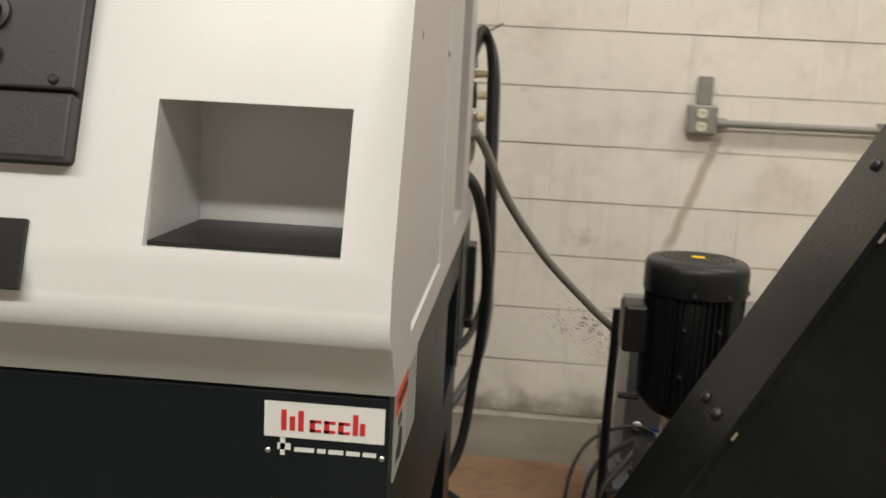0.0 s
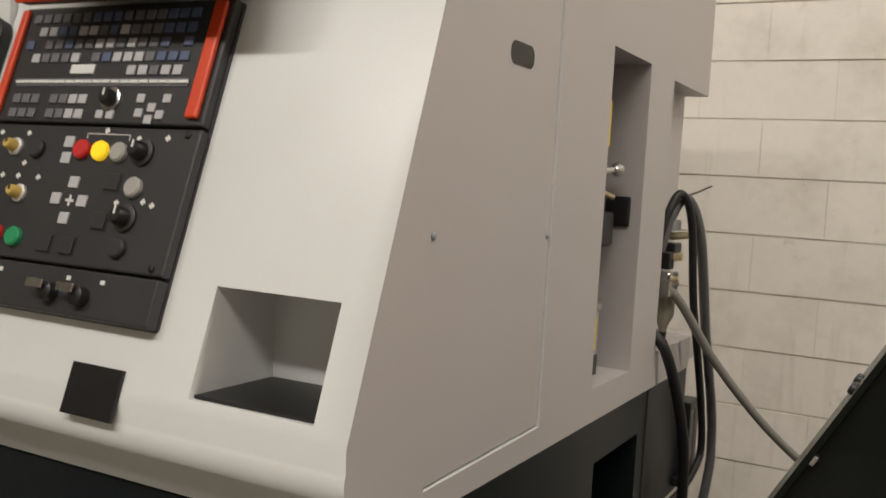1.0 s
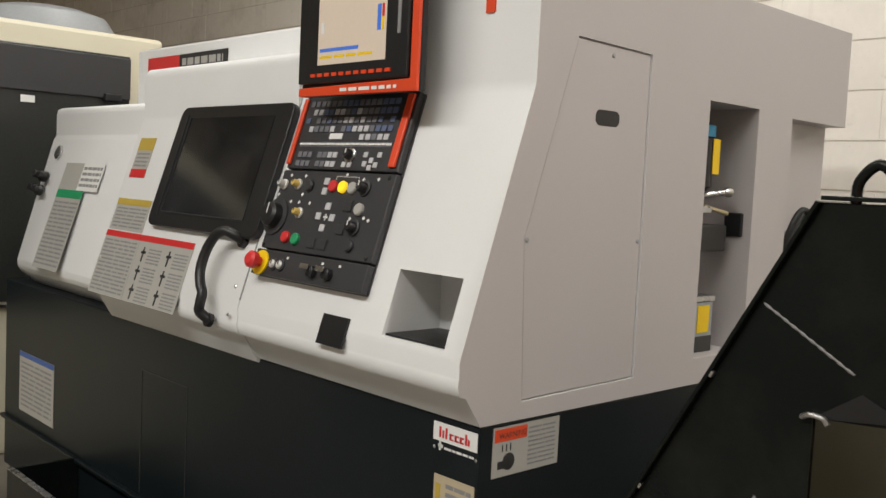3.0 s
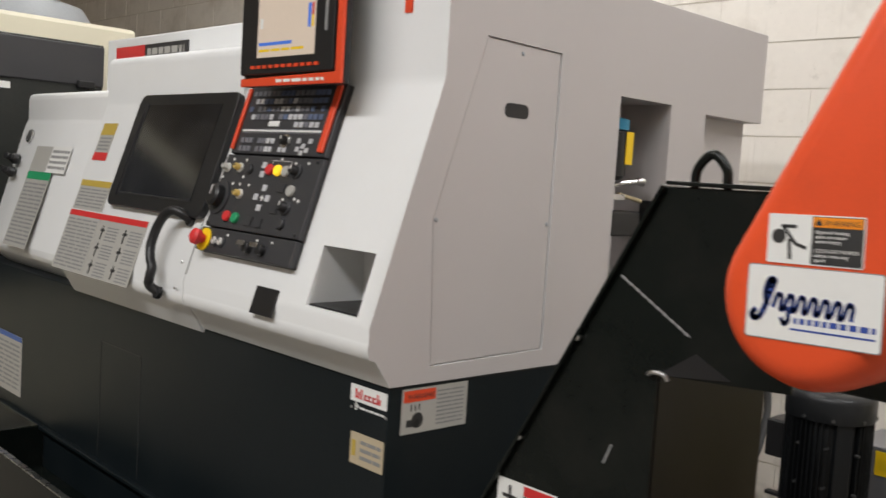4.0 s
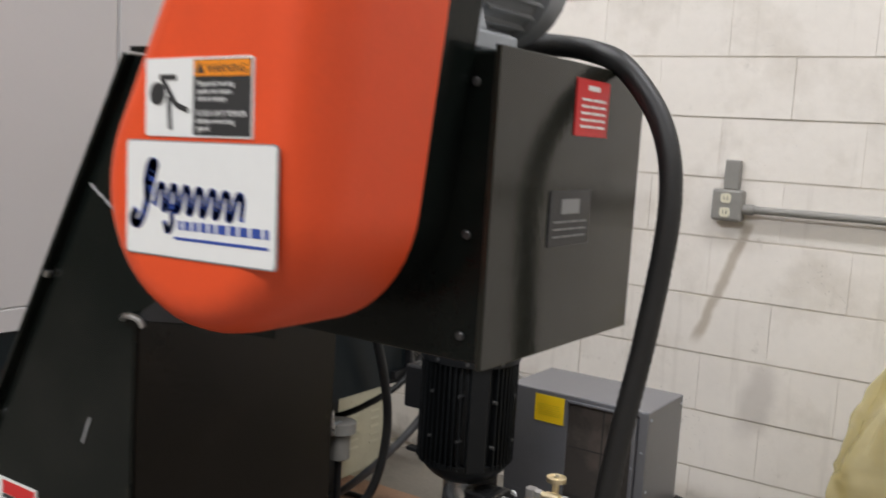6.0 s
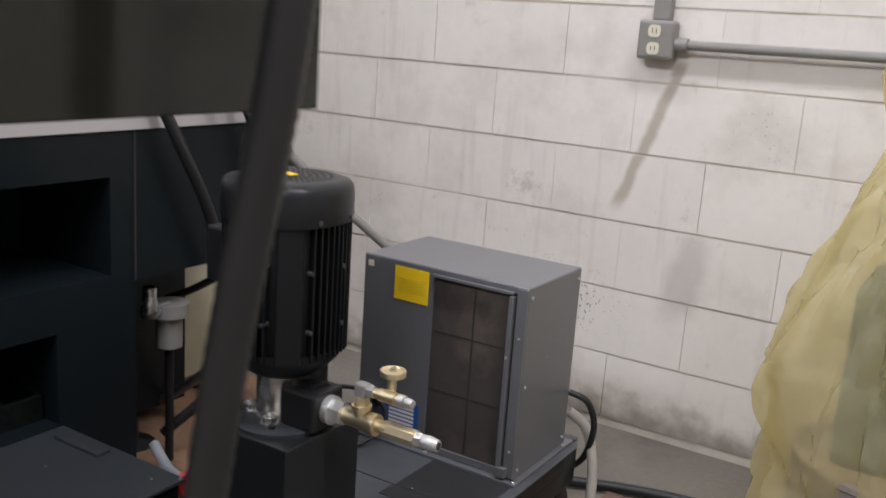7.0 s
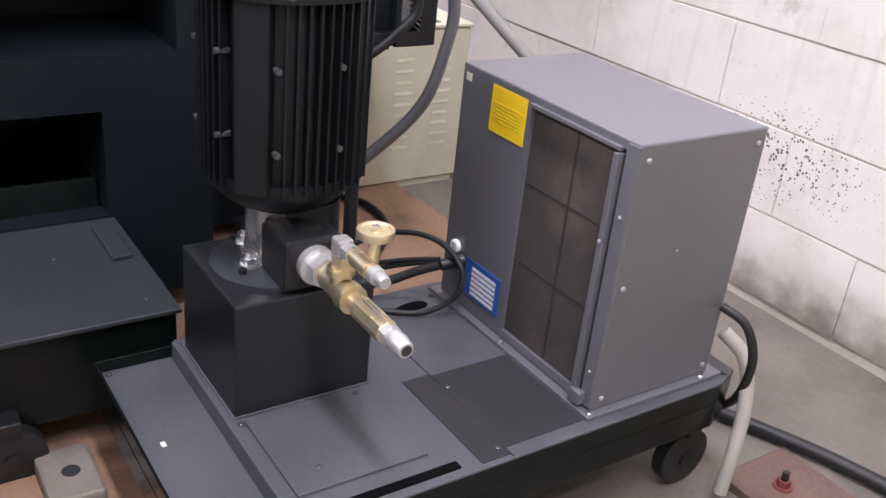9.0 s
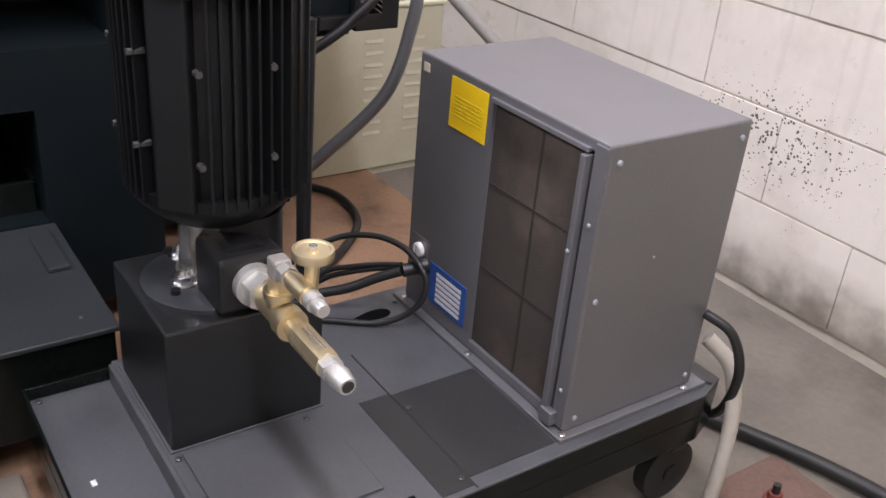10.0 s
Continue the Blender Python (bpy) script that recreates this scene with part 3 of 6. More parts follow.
def knob(u, z, r, h, mat, parent, name="knob", label="", ring=None, out=0.060):
    c, t = CONS @ Vector((u, zv(z), out)), CONS @ Vector((u, zv(z), out + 1))
    if ring:
        part("knob_collar", lathe(c, t, [(0, r * 1.45), (0.004, r * 1.45), (0.005, r * 1.2)], 20), ring, parent, "", True)
    k = part(name, lathe(c, t, [(0, r), (h * 0.8, r * 0.92), (h, r * 0.7)], 20), mat, parent, label, True)
    plate("pointer", CONS, u - 0.0015, u + 0.0015, zv(z), zv(z) + r * 0.8, out + h, out + h + 0.0012, PAPER if mat is BLACK else INK, k)
    return k


knob(-0.452, 1.336, 0.013, 0.018, BLACK, kb, "override_knob", "black rotary knob", STEEL)
YK = material("amber_knob", (0.62, 0.44, 0.12), 0.45, vary=0.05, bump=0.03)
SILV = material("silver_dial", (0.66, 0.65, 0.62), 0.4, 0.3, vary=0.08, bump=0.03)
def at_panel(across, down):
    return -0.705 + 0.437 * across, 1.297 - 0.194 * down


for p in ((0.05, 0.19), (0.187, 0.18), (0.275, 0.53)):
    knob(*at_panel(*p), 0.0095, 0.020, YK if p[0] != 0.05 else SILV, mid, "override_knob", "pointer knob on a silver dial", SILV)
wheel = knob(*at_panel(0.06, 0.60), 0.033, 0.03, BLACK, mid, "hand_wheel", "black pulse handwheel", CONSOLE)
LIT = material("lit_yellow_button", (0.95, 0.62, 0.02), 0.4, vary=0.02, bump=0.0, emit=0.7)
for p, mat, nm in (((0.515, 0.18), RED, "round red button"), ((0.60, 0.185), LIT, "lit yellow button"), ((0.685, 0.19), GREYLABEL, "pale round button"), ((0.79, 0.43), GREYLABEL, "pale round button"),
                   ((0.22, 0.84), RED, "round red button"), ((0.316, 0.85), GREEN, "round green button"), ((0.793, 0.845), CONSOLE, "dark blank button"), ((0.30, 0.19), CONSOLE, "dark blank button")):
    u, z = at_panel(*p)
    c, t = CONS @ Vector((u, zv(z), 0.060)), CONS @ Vector((u, zv(z), 1.06))
    part("push_button", lathe(c, t, [(0, 0.0145), (0.006, 0.0145), (0.009, 0.012)], 18), mat, mid, nm, True)
for p in ((0.784, 0.18), (0.788, 0.64)):
    knob(*at_panel(*p), 0.0135, 0.022, BLACK, mid, "selector_knob", "black selector knob", CONSOLE)
for p in ((0.443, 0.125), (0.448, 0.245), (0.52, 0.42), (0.458, 0.545), (0.581, 0.55), (0.52, 0.68)):
    u, z = at_panel(*p)
    key(u, zv(z), KEYW, mid, 0.019, 0.017)
for p in ((0.69, 0.40), (0.68, 0.675), (0.465, 0.87), (0.57, 0.87)):
    u, z = at_panel(*p)
    plate("key_frame", CONS, u - 0.0155, u + 0.0155, zv(z) - 0.0145, zv(z) + 0.0145, 0.060, 0.0608, INK, mid)
    key(u, zv(z), CONSOLE, mid, 0.026, 0.024, 0.0608)
u, z = at_panel(0.52, 0.55)
bm = bmesh.new()
add_box(bm, u - 0.008, u + 0.008, zv(z) - 0.002, zv(z) + 0.002, 0.060, 0.0608, CONS)
add_box(bm, u - 0.002, u + 0.002, zv(z) - 0.008, zv(z) + 0.008, 0.060, 0.0608, CONS)
part("jog_mark", bm, PAPER, mid)
bm = bmesh.new()
for a, b, c, d in ((-0.48, -0.395, 1.2855, 1.2865), (-0.48, -0.479, 1.278, 1.2865), (-0.396, -0.395, 1.278, 1.2865)):
    add_box(bm, a, b, zv(c), zv(d), 0.060, 0.0606, CONS)
part("panel_bracket", bm, PAPER, mid)
for p in ((0.09, 0.07), (0.23, 0.07), (0.60, 0.03), (0.75, 0.08), (0.87, 0.07), (0.84, 0.52), (0.73, 0.54), (0.88, 0.54), (0.24, 0.40), (0.34, 0.40), (0.16, 0.40), (0.02, 0.32), (0.25, 0.30)):
    u, z = at_panel(*p)
    bm = box(u - 0.0045, u + 0.0045, zv(z) - 0.0022, zv(z) + 0.0022, 0.060, 0.0606, 0, CONS)
    add_box(bm, u - 0.0015, u + 0.0015, zv(z) - 0.0045, zv(z) + 0.0045, 0.0601, 0.0607, CONS)
    part("panel_mark", bm, PAPER, mid)
for u, z in ((-0.29, 1.288), (-0.29, 1.112), (-0.695, 1.112)):
    screw(CONS, u, zv(z), 0.060, 0.005, mid, BLACK)
es = CONS @ Vector((-0.676, zv(1.066), 0.064))
et = CONS @ Vector((-0.676, zv(1.066), 1.064))
part("emergency_ring", lathe(es, et, [(0, 0.031), (0.004, 0.031), (0.005, 0.02)], 24), YELLOW, low, "yellow emergency stop ring", True)
part("emergency_button", lathe(es, et, [(0.003, 0.012), (0.018, 0.012), (0.02, 0.021), (0.034, 0.021), (0.04, 0.014)], 24), RED, low, "red mushroom emergency stop", True)
for u in (-0.62, -0.59):
    knob(u, 1.067, 0.011, 0.010, SILV, low, "push_button", "", CONSOLE, 0.064)
for u in (-0.455, -0.395):
    c, t = CONS @ Vector((u, zv(1.064), 0.064)), CONS @ Vector((u, zv(1.064), 1.064))
    part("key_lock", lathe(c, t, [(0, 0.014), (0.014, 0.013), (0.016, 0.008)], 18), BLACK, low, "key switch with key", True)
    plate("key_blade", CONS, u - 0.03, u + 0.002, zv(1.064) + 0.002, zv(1.064) + 0.014, 0.02 + 0.064, 0.022 + 0.064, STEEL, low, "steel key", 0.0008)
for u in (-0.57, -0.43, -0.365):
    plate("panel_mark", CONS, u - 0.004, u + 0.004, zv(1.086) - 0.003, zv(1.086) + 0.003, 0.064, 0.0646, PAPER, low)

# black cover square below the console
part("cable_cover", box(-0.445, -0.352, zv(0.920), zv(0.985), 0.0, 0.006, 0.001, FRONT), BLACK, LATHE, "black square cover")

# monitor
mon = part("monitor", box(-0.665, -0.236, 1.405, 1.424, 1.478, 1.82, 0.004), BLACK, LATHE, "black framed monitor with orange trim")
part("monitor_arm", box(-0.60, -0.40, 1.424, 1.56, 1.52, 1.78, 0.006), BLACK, mon, "black swivel mount")
MU = upright(1.405)
part("orange_trim", prism([(-0.665, 1.478), (-0.236, 1.478), (-0.236, 1.815), (-0.258, 1.815), (-0.258, 1.505), (-0.665, 1.498)], "y", 1.396, 1.405, 0.002), REDORANGE, mon, "orange edge trim")
bez = part("bezel", box(-0.662, -0.262, 1.507, 1.815, 0, 0.014, 0.004, MU), BLACK, mon, "black screen bezel")
SCREEN = material("lit_screen", (0.62, 0.52, 0.42), 0.3, vary=0.04, bump=0.0, emit=0.22)
scr = plate("screen", MU, -0.583, -0.335, 1.548, 1.79, 0.0142, 0.0150, SCREEN, bez, "lit beige display")
SB = material("screen_blue", (0.05, 0.14, 0.5), 0.3, vary=0.02, bump=0.0, emit=0.5)
plate("display_field", MU, -0.575, -0.43, 1.577, 1.585, 0.0150, 0.0154, SB, scr)
plate("display_field", MU, -0.366, -0.353, 1.612, 1.668, 0.0150, 0.0154, SB, scr)
plate("display_field", MU, -0.350, -0.342, 1.640, 1.668, 0.0150, 0.0154, RED, scr)
plate("display_field", MU, -0.350, -0.342, 1.612, 1.640, 0.0150, 0.0154, YELLOW, scr)
plate("display_field", MU, -0.572, -0.56, 1.62, 1.645, 0.0150, 0.0154, PAPER, scr)
print_lines(MU, -0.575, -0.38, 1.558, 1.572, 1, 0.0150, YELLOW, scr, 41)
print_lines(MU, -0.44, -0.40, 1.69, 1.78, 7, 0.0150, GREYINK, scr, 42, 0.3, 2)
for k in range(11):
    plate("soft_key", MU, -0.608 + k * 0.0275, -0.590 + k * 0.0275, 1.521, 1.529, 0.014, 0.0165, REDORANGE, bez)
plate("card_slot", MU, -0.297, -0.287, 1.60, 1.67, 0.014, 0.0155, GREYINK, bez)
print_lines(upright(1.396), -0.50, -0.30, 1.483, 1.496, 1, 0.0003, PAPER, mon, 44, 0.6, 6)

# base
base = part("base", box(-2.70, -0.006, 1.402, 2.92, 0.06, 0.815, 0.004), NAVY, LATHE, "dark navy painted machine base")
carve(base, box(-0.30, 0.05, 2.21, 2.50, 0.52, 0.725))
carve(base, box(-0.50, 0.05, 2.02, 2.37, 0.235, 0.425))
carve(base, box(-0.25, 0.05, 2.56, 3.0, 0.04, 0.50))
part("base_seam", box(-0.008, -0.003, 2.558, 2.562, 0.5, 0.813), INK, base)
part("sub_base", box(-2.6, -0.35, 1.46, 2.86, 0.0, 0.08), BLACK, LATHE)
for a in ((-1.47, -1.466, 0.28, 0.668), (-1.18, -1.176, 0.28, 0.668), (-1.47, -1.176, 0.664, 0.668)):
    plate("door_gap", upright(1.402), *a, 0.0, 0.0012, INK, base)
plate("lower_lip", upright(1.402), -2.70, -0.9, 0.255, 0.27, 0.0, 0.02, NAVY, base, "", 0.003)
pan = thing("chip_pan", (-1.2, 1.28, 0), "black steel chip pan on the floor against the base", "tray")
part("pan_floor", box(-1.95, -0.25, 1.18, 1.40, 0.10, 0.115), BLACK_GLOSS, pan)
part("pan_front", box(-1.95, -0.25, 1.165, 1.18, 0.0, 0.27, 0.003), BLACK_GLOSS, pan, "black front wall with a bare steel edge")
for xx in (-1.95, -0.265):
    part("pan_side", box(xx, xx + 0.015, 1.18, 1.40, 0.0, 0.27, 0.003), BLACK_GLOSS, pan)
part("pan_edge", box(-1.95, -0.25, 1.163, 1.182, 0.27, 0.274), STEEL, pan)
# plates on the base
bp = plate("brand_plate", upright(1.402), -0.136, -0.010, 0.764, 0.802, 0, 0.002, PAPER, base, "white plate with red lettering shapes")
for k, (a, h) in enumerate(((0, 1), (0.3, 0.7), (0.6, 1), (1.0, .6), (1.5, .6), (2.0, .6), (2.5, 1), (2.75, .6))):
    u = -0.118 + a * 0.03
    bm = bmesh.new()
    add_box(bm, u, u + 0.0055, 0.772, 0.772 + 0.022 * h, 0.002, 0.0028, upright(1.402))
    if 2 < k < 6:
        add_box(bm, u, u + 0.012, 0.772, 0.775, 0.002, 0.0028, upright(1.402))
        add_box(bm, u, u + 0.012, 0.782, 0.785, 0.002, 0.0028, upright(1.402))
    part("red_mark", bm, RED, bp)
bm = bmesh.new()
add_box(bm, -0.122, -0.108, 0.750, 0.757, 0, 0.0008, upright(1.402))
add_box(bm, -0.119, -0.114, 0.744, 0.763, 0, 0.0008, upright(1.402))
part("white_mark", bm, PAPER, base)
print_lines(upright(1.402), -0.104, -0.018, 0.748, 0.754, 1, 0.0002, PAPER, base, 54, 0.8, 5)
for u in (-0.132, -0.012):
    screw(upright(1.402), u, 0.748, 0, 0.003, base)
bp = plate("dealer_plate", upright(1.402), -0.128, -0.012, 0.622, 0.694, 0, 0.002, material("cream_plate", (0.50, 0.42, 0.29), 0.35, vary=0.06, bump=0.0), base, "dull cream plate with an ochre mark")
plate("ochre_mark", upright(1.402), -0.122, -0.108, 0.640, 0.676, 0.002, 0.0026, GOLD, bp)
print_lines(upright(1.402), -0.092, -0.02, 0.632, 0.684, 3, 0.0021, GREYINK, bp, 51, 0.5, 2)
bl = plate("data_label", upright(1.402), -2.53, -2.18, 0.318, 0.552, 0, 0.002, GREYLABEL, base, "silver data label with a blue head")
plate("blue_band", upright(1.402), -2.53, -2.18, 0.532, 0.552, 0.002, 0.0026, BLUE, bl)
print_lines(upright(1.402), -2.51, -2.2, 0.335, 0.52, 10, 0.0021, GREYINK, bl, 52)
S0 = side(-0.006)
bl = plate("side_warning_label", S0, 1.440, 1.642, 0.706, 0.808, 0, 0.002, GREYLABEL, base, "silver warning label with an orange head")
plate("orange_band", S0, 1.444, 1.540, 0.778, 0.804, 0.002, 0.0026, REDORANGE, bl)
words("WARNING", S0, 1.456, 0.784, 0.017, 0.0027, INK, bl)
print_lines(S0, 1.545, 1.63, 0.715, 0.80, 9, 0.0021, GREYINK, bl, 53, 0.4, 2)
c = S0 @ Vector((1.487, 0.735, 0.002))
bm = rod(c, c + Vector((0.0006, 0, 0)), 0.018, None, 20)
add_box(bm, 1.455, 1.49, 0.722, 0.738, 0.002, 0.0026, S0)
for a in (-0.012, 0.0, 0.012):
    add_box(bm, 1.478 + a, 1.481 + a, 0.757, 0.772, 0.002, 0.0026, S0)
part("pictogram", bm, INK, bl)
for k, xx in enumerate((-2.55, -1.3, -0.2)):
    for yy in (1.55, 2.7):
        part("levelling_foot", lathe((xx, yy, 0), (xx, yy, 1), [(0, 0.06), (0.02, 0.06), (0.03, 0.02), (0.09, 0.02)], 16), BLACK, LATHE, "", True)

# lubrication units inside the side recess
lub = thing("lubricator", (-0.10, 2.22, 0.883), "oil lubricator cup with blue cap and yellow label", "lubricator")
part("cup", lathe((-0.085, 2.235, 1.30), (-0.085, 2.235, 2), [(0, 0.03), (0.012, 0.042), (0.135, 0.042), (0.14, 0.03)], 20), BLACK, lub, "dark oil cup", True)
part("cap", lathe((-0.085, 2.235, 1.44), (-0.085, 2.235, 2), [(0, 0.045), (0.028, 0.045), (0.033, 0.03)], 20), material("cyan_cap", (0.03, 0.25, 0.42), 0.4, vary=0.05, bump=0.02), lub, "blue cap", True)
plate("label", side(-0.043), 2.243, 2.275, 1.345, 1.435, 0, 0.002, YELLOW, lub, "yellow label")
part("bracket", box(-0.168, -0.05, 2.20, 2.27, 1.245, 1.262, 0.002), STEEL, lub)
for a, b, r, mat in (((-0.085, 2.235, 1.262), (-0.085, 2.235, 1.30), 0.014, STEEL), ((-0.085, 2.235, 1.285), (-0.04, 2.31, 1.30), 0.008, STEEL), ((-0.07, 2.26, 1.262), (-0.05, 2.345, 1.245), 0.006, BRASS)):
    part("fitting", rod(a, b, r, None, 10), mat, lub)
part("tee_knob", lathe((-0.04, 2.305, 1.30), (-0.03, 2.36, 1.305), [(0, 0.008), (0.012, 0.014), (0.022, 0.014), (0.026, 0.005)], 12), STEEL, lub, "", True)
part("stand", box(-0.168, -0.10, 2.215, 2.225, 0.884, 1.25), STEEL, lub)
part("gauge_box", box(-0.15, -0.04, 2.20, 2.335, 1.145, 1.215, 0.006), BLACK, lub, "black gauge box")
# flat black plate paints the dark of a hole in the recess wall
part("port_plate", box(-0.075, -0.022, 2.374, 2.3855, 1.185, 1.248, 0.004), BLACK, LATHE, "black plate drawn for a dark hole in the recess wall")
lub2 = thing("oil_reservoir", (-0.09, 2.24, 0.883), "dark oil reservoir tin with a yellow label", "oil tank")
part("reservoir", box(-0.150, -0.045, 2.19, 2.30, 0.883, 1.015, 0.004), GREYMOTOR, lub2, "grey tin reservoir")
part("reservoir_lid", box(-0.153, -0.042, 2.186, 2.305, 1.015, 1.03, 0.003), STEEL, lub2)
part("filler", rod((-0.09, 2.24, 1.03), (-0.09, 2.24, 1.06), 0.022), STEEL, lub2)
plate("label", side(-0.045), 2.225, 2.280, 0.935, 1.005, 0, 0.002, YELLOW, lub2, "yellow label")
plate("dark_band", side(-0.045), 2.192, 2.298, 0.884, 0.925, 0, 0.0012, INK, lub2)

# valves in the rear recess
vb = thing("air_valve_unit", (-0.04, 2.66, 0.90), "air regulator and solenoid valves in the rear recess", "valve")
part("valve_body", box(-0.058, 0.01, 2.62, 2.70, 1.02, 1.08, 0.006), STEEL, vb)
part("solenoid", box(-0.055, 0.005, 2.625, 2.665, 1.085, 1.125, 0.004), BLACK, vb, "black solenoid")
part("solenoid", box(-0.055, 0.0, 2.68, 2.745, 1.12, 1.145, 0.004), BLACK, vb)
part("solenoid", box(-0.055, 0.0, 2.66, 2.73, 1.175, 1.20, 0.004), GREYMOTOR, vb)
part("filter_bowl", lathe((-0.02, 2.70, 1.02), (-0.02, 2.70, 0), [(0, 0.026), (0.05, 0.024), (0.075, 0.012), (0.09, 0.008)], 16), material("smoked_bowl", (0.35, 0.32, 0.26), 0.3, vary=0.1, bump=0.03), vb, "smoked filter bowl", True)
part("drain_elbow", tube([(-0.02, 2.70, 0.94), (-0.02, 2.70, 0.915), (-0.01, 2.67, 0.912), (0.0, 2.645, 0.912)], 0.009, 10, 5), BLACK, vb)
for y, z in ((2.64, 1.06), (2.66, 1.11), (2.70, 1.16)):
    part("fitting", rod((-0.02, y, z), (0.025, y, z + 0.005), 0.009, None, 10), BRASS, vb)


DARKHOSE = material("dark_braided_hose", (0.16, 0.163, 0.168), 0.32, 0.5, vary=0.1, scale=40, grain=300, bump=0.2)


def hose(name, pts, r, mat, label, seg=10, steps=8, ribs=0.0):
    return tagged(part(name, tube(pts, r, seg, steps, ribs), mat, None, "", True), label, "hose")


hose("air_hose", [(-0.03, 2.61, 1.08), (-0.01, 2.62, 1.20), (0.01, 2.655, 1.262), (0.03, 2.70, 1.20), (0.035, 2.76, 1.0), (0.042, 2.88, 0.76), (0.04, 2.948, 0.605), (0.03, 2.912, 0.541), (0.0, 2.85, 0.482), (-0.08, 2.80, 0.42), (-0.16, 2.78, 0.38)], 0.0095, RUBBER, "black rubber air hose looping out of the lathe recess")
hose("air_hose", [(-0.03, 2.64, 1.10), (-0.01, 2.67, 1.21), (0.015, 2.71, 1.25), (0.04, 2.76, 1.16), (0.045, 2.87, 0.92), (0.05, 2.98, 0.72), (0.05, 3.022, 0.606), (0.05, 3.015, 0.52), (0.03, 2.98, 0.391), (-0.05, 2.90, 0.256), (-0.16, 2.86, 0.14), (-0.3, 2.84, 0.04)], 0.0125, DARKHOSE, "dark braided hose looping out of the lathe recess", 10, 10)
hose("drain_hose", [(-0.02, 2.585, 0.95), (0.02, 2.59, 0.90), (0.045, 2.64, 0.78), (0.05, 2.72, 0.62), (0.03, 2.80, 0.40), (0.0, 2.78, 0.2), (-0.08, 2.7, 0.08)], 0.013, RUBBER, "black rubber hose hanging down the lathe side")
hose("grey_conduit", [(-0.02, 2.63, 1.05), (0.02, 2.68, 1.01), (0.09, 2.79, 0.86), (0.20, 2.90, 0.70), (0.33, 3.0, 0.56), (0.43, 3.07, 0.45), (0.46, 3.09, 0.30), (0.46, 3.09, 0.20)], 0.011, GREYHOSE, "grey flexible conduit running to the oil cooler")
hose("stray_wire", [(0.0, 2.66, 1.255), (0.02, 2.72, 1.262), (0.05, 2.79, 1.285)], 0.0022, RUBBER, "thin black stray wire end", 6, 5)

# ---- chip conveyor ----
CONV = thing("chip_conveyor", (0.55, 1.5, 0), "black enamelled inclined chip conveyor with orange chain guard", "conveyor")
Y0, Y1 = 1.34, 1.472
GROUND = 0.1453  # height at which the legs end, before the conveyor is set in place
low_l, top_l = (0.165, 0.316), (0.727, 1.320)
for yy, nm in ((Y0, "side_plate"), (Y1 - 0.006, "side_plate")):
    part(nm, prism([low_l, top_l, (0.95, 1.323), (0.95, 1.045), (0.735, 1.03), (0.735, GROUND if yy == Y0 else 0.9), (0.165, GROUND if yy == Y0 else 0.28)], "y", yy, yy + 0.006, 0.0008), BLACK_GLOSS, CONV, "black enamelled side plate")
ax = Vector((top_l[0] - low_l[0], 0, top_l[1] - low_l[1])).normalized()
nx = Vector((-ax.z, 0, ax.x))
cover = bmesh.new()
for p in ((low_l, top_l),):
    a, b = Vector((p[0][0], 0, p[0][1])), Vector((p[1][0], 0, p[1][1]))
    quad = [a, b, b + nx * 0.006, a + nx * 0.006]
    cover.free()
    cover = prism([(q.x, q.z) for q in quad], "y", Y0 - 0.012, Y1 + 0.012, 0.001)
part("incline_cover", cover, BLACK_GLOSS, CONV, "black sloping cover plate")
part("top_cover", box(0.726, 0.96, Y0 - 0.006, Y1 + 0.012, 1.3235, 1.3295, 0.001), BLACK_GLOSS, CONV, "black top cover plate")
# brown base and blotches paint reflections into the dark glossy panel
part("leg_panel", box(0.731, 0.737, Y0 + 0.007, 1.69, GROUND, 1.03, 0.001), material("dark_brown_enamel", (0.008, 0.006, 0.0045), 0.25, spec=0.25, vary=0.25, scale=4, grain=120, bump=0.06, dirt=(0.04, 0.026, 0.016), dirt_scale=4, dirt_amount=0.4), CONV, "glossy dark end panel with brown reflections painted in")
for t in (0.28, 0.55, 0.80):
    c = Vector((low_l[0], 0, low_l[1])).lerp(Vector((top_l[0], 0, top_l[1])), t) + nx * 0.006
    for yy in (Y0 + 0.04, Y1 - 0.04):
        part("cover_screw", lathe(c + Vector((0, yy, 0)), c + Vector((0, yy, 0)) + nx, [(0, 0.007), (0.004, 0.006), (0.005, 0.003)], 10), BLACK, CONV, "", True)
for t in (0.55, 0.745):
    c = Vector((low_l[0], Y0 - 0.006, low_l[1])).lerp(Vector((top_l[0], Y0 - 0.006, top_l[1])), t)
    part("edge_clip", box(-0.005, 0.005, -0.005, 0.005, -0.004, 0.005, 0.0015, Matrix.Translation(c) @ nx.to_track_quat("Z", "Y").to_matrix().to_4x4()), STEEL, CONV, "small bright clip")
# bead of weld between incline and head
seam = [Vector((0.655 + 0.0132 * k, Y0 - 0.0005 - 0.001 * (k % 2), 1.176 - 0.0078 * k)) for k in range(11)]
part("weld_bead", tube(seam, 0.0013, 6, 2, 0.9), GREYINK, CONV, "rough dull weld bead")
part("gusset", prism([(0.735, 1.03), (0.80, 1.075), (0.86, 1.045)], "y", Y0 - 0.002, Y0 + 0.01), BLACK, CONV)
part("bent_tab", tube([(0.722, Y0 - 0.004, 1.03), (0.735, Y0 - 0.008, 1.036), (0.752, Y0 - 0.006, 1.034), (0.758, Y0 - 0.004, 1.026)], 0.004, 8, 4), STEEL, CONV, "bright bent tab", True)
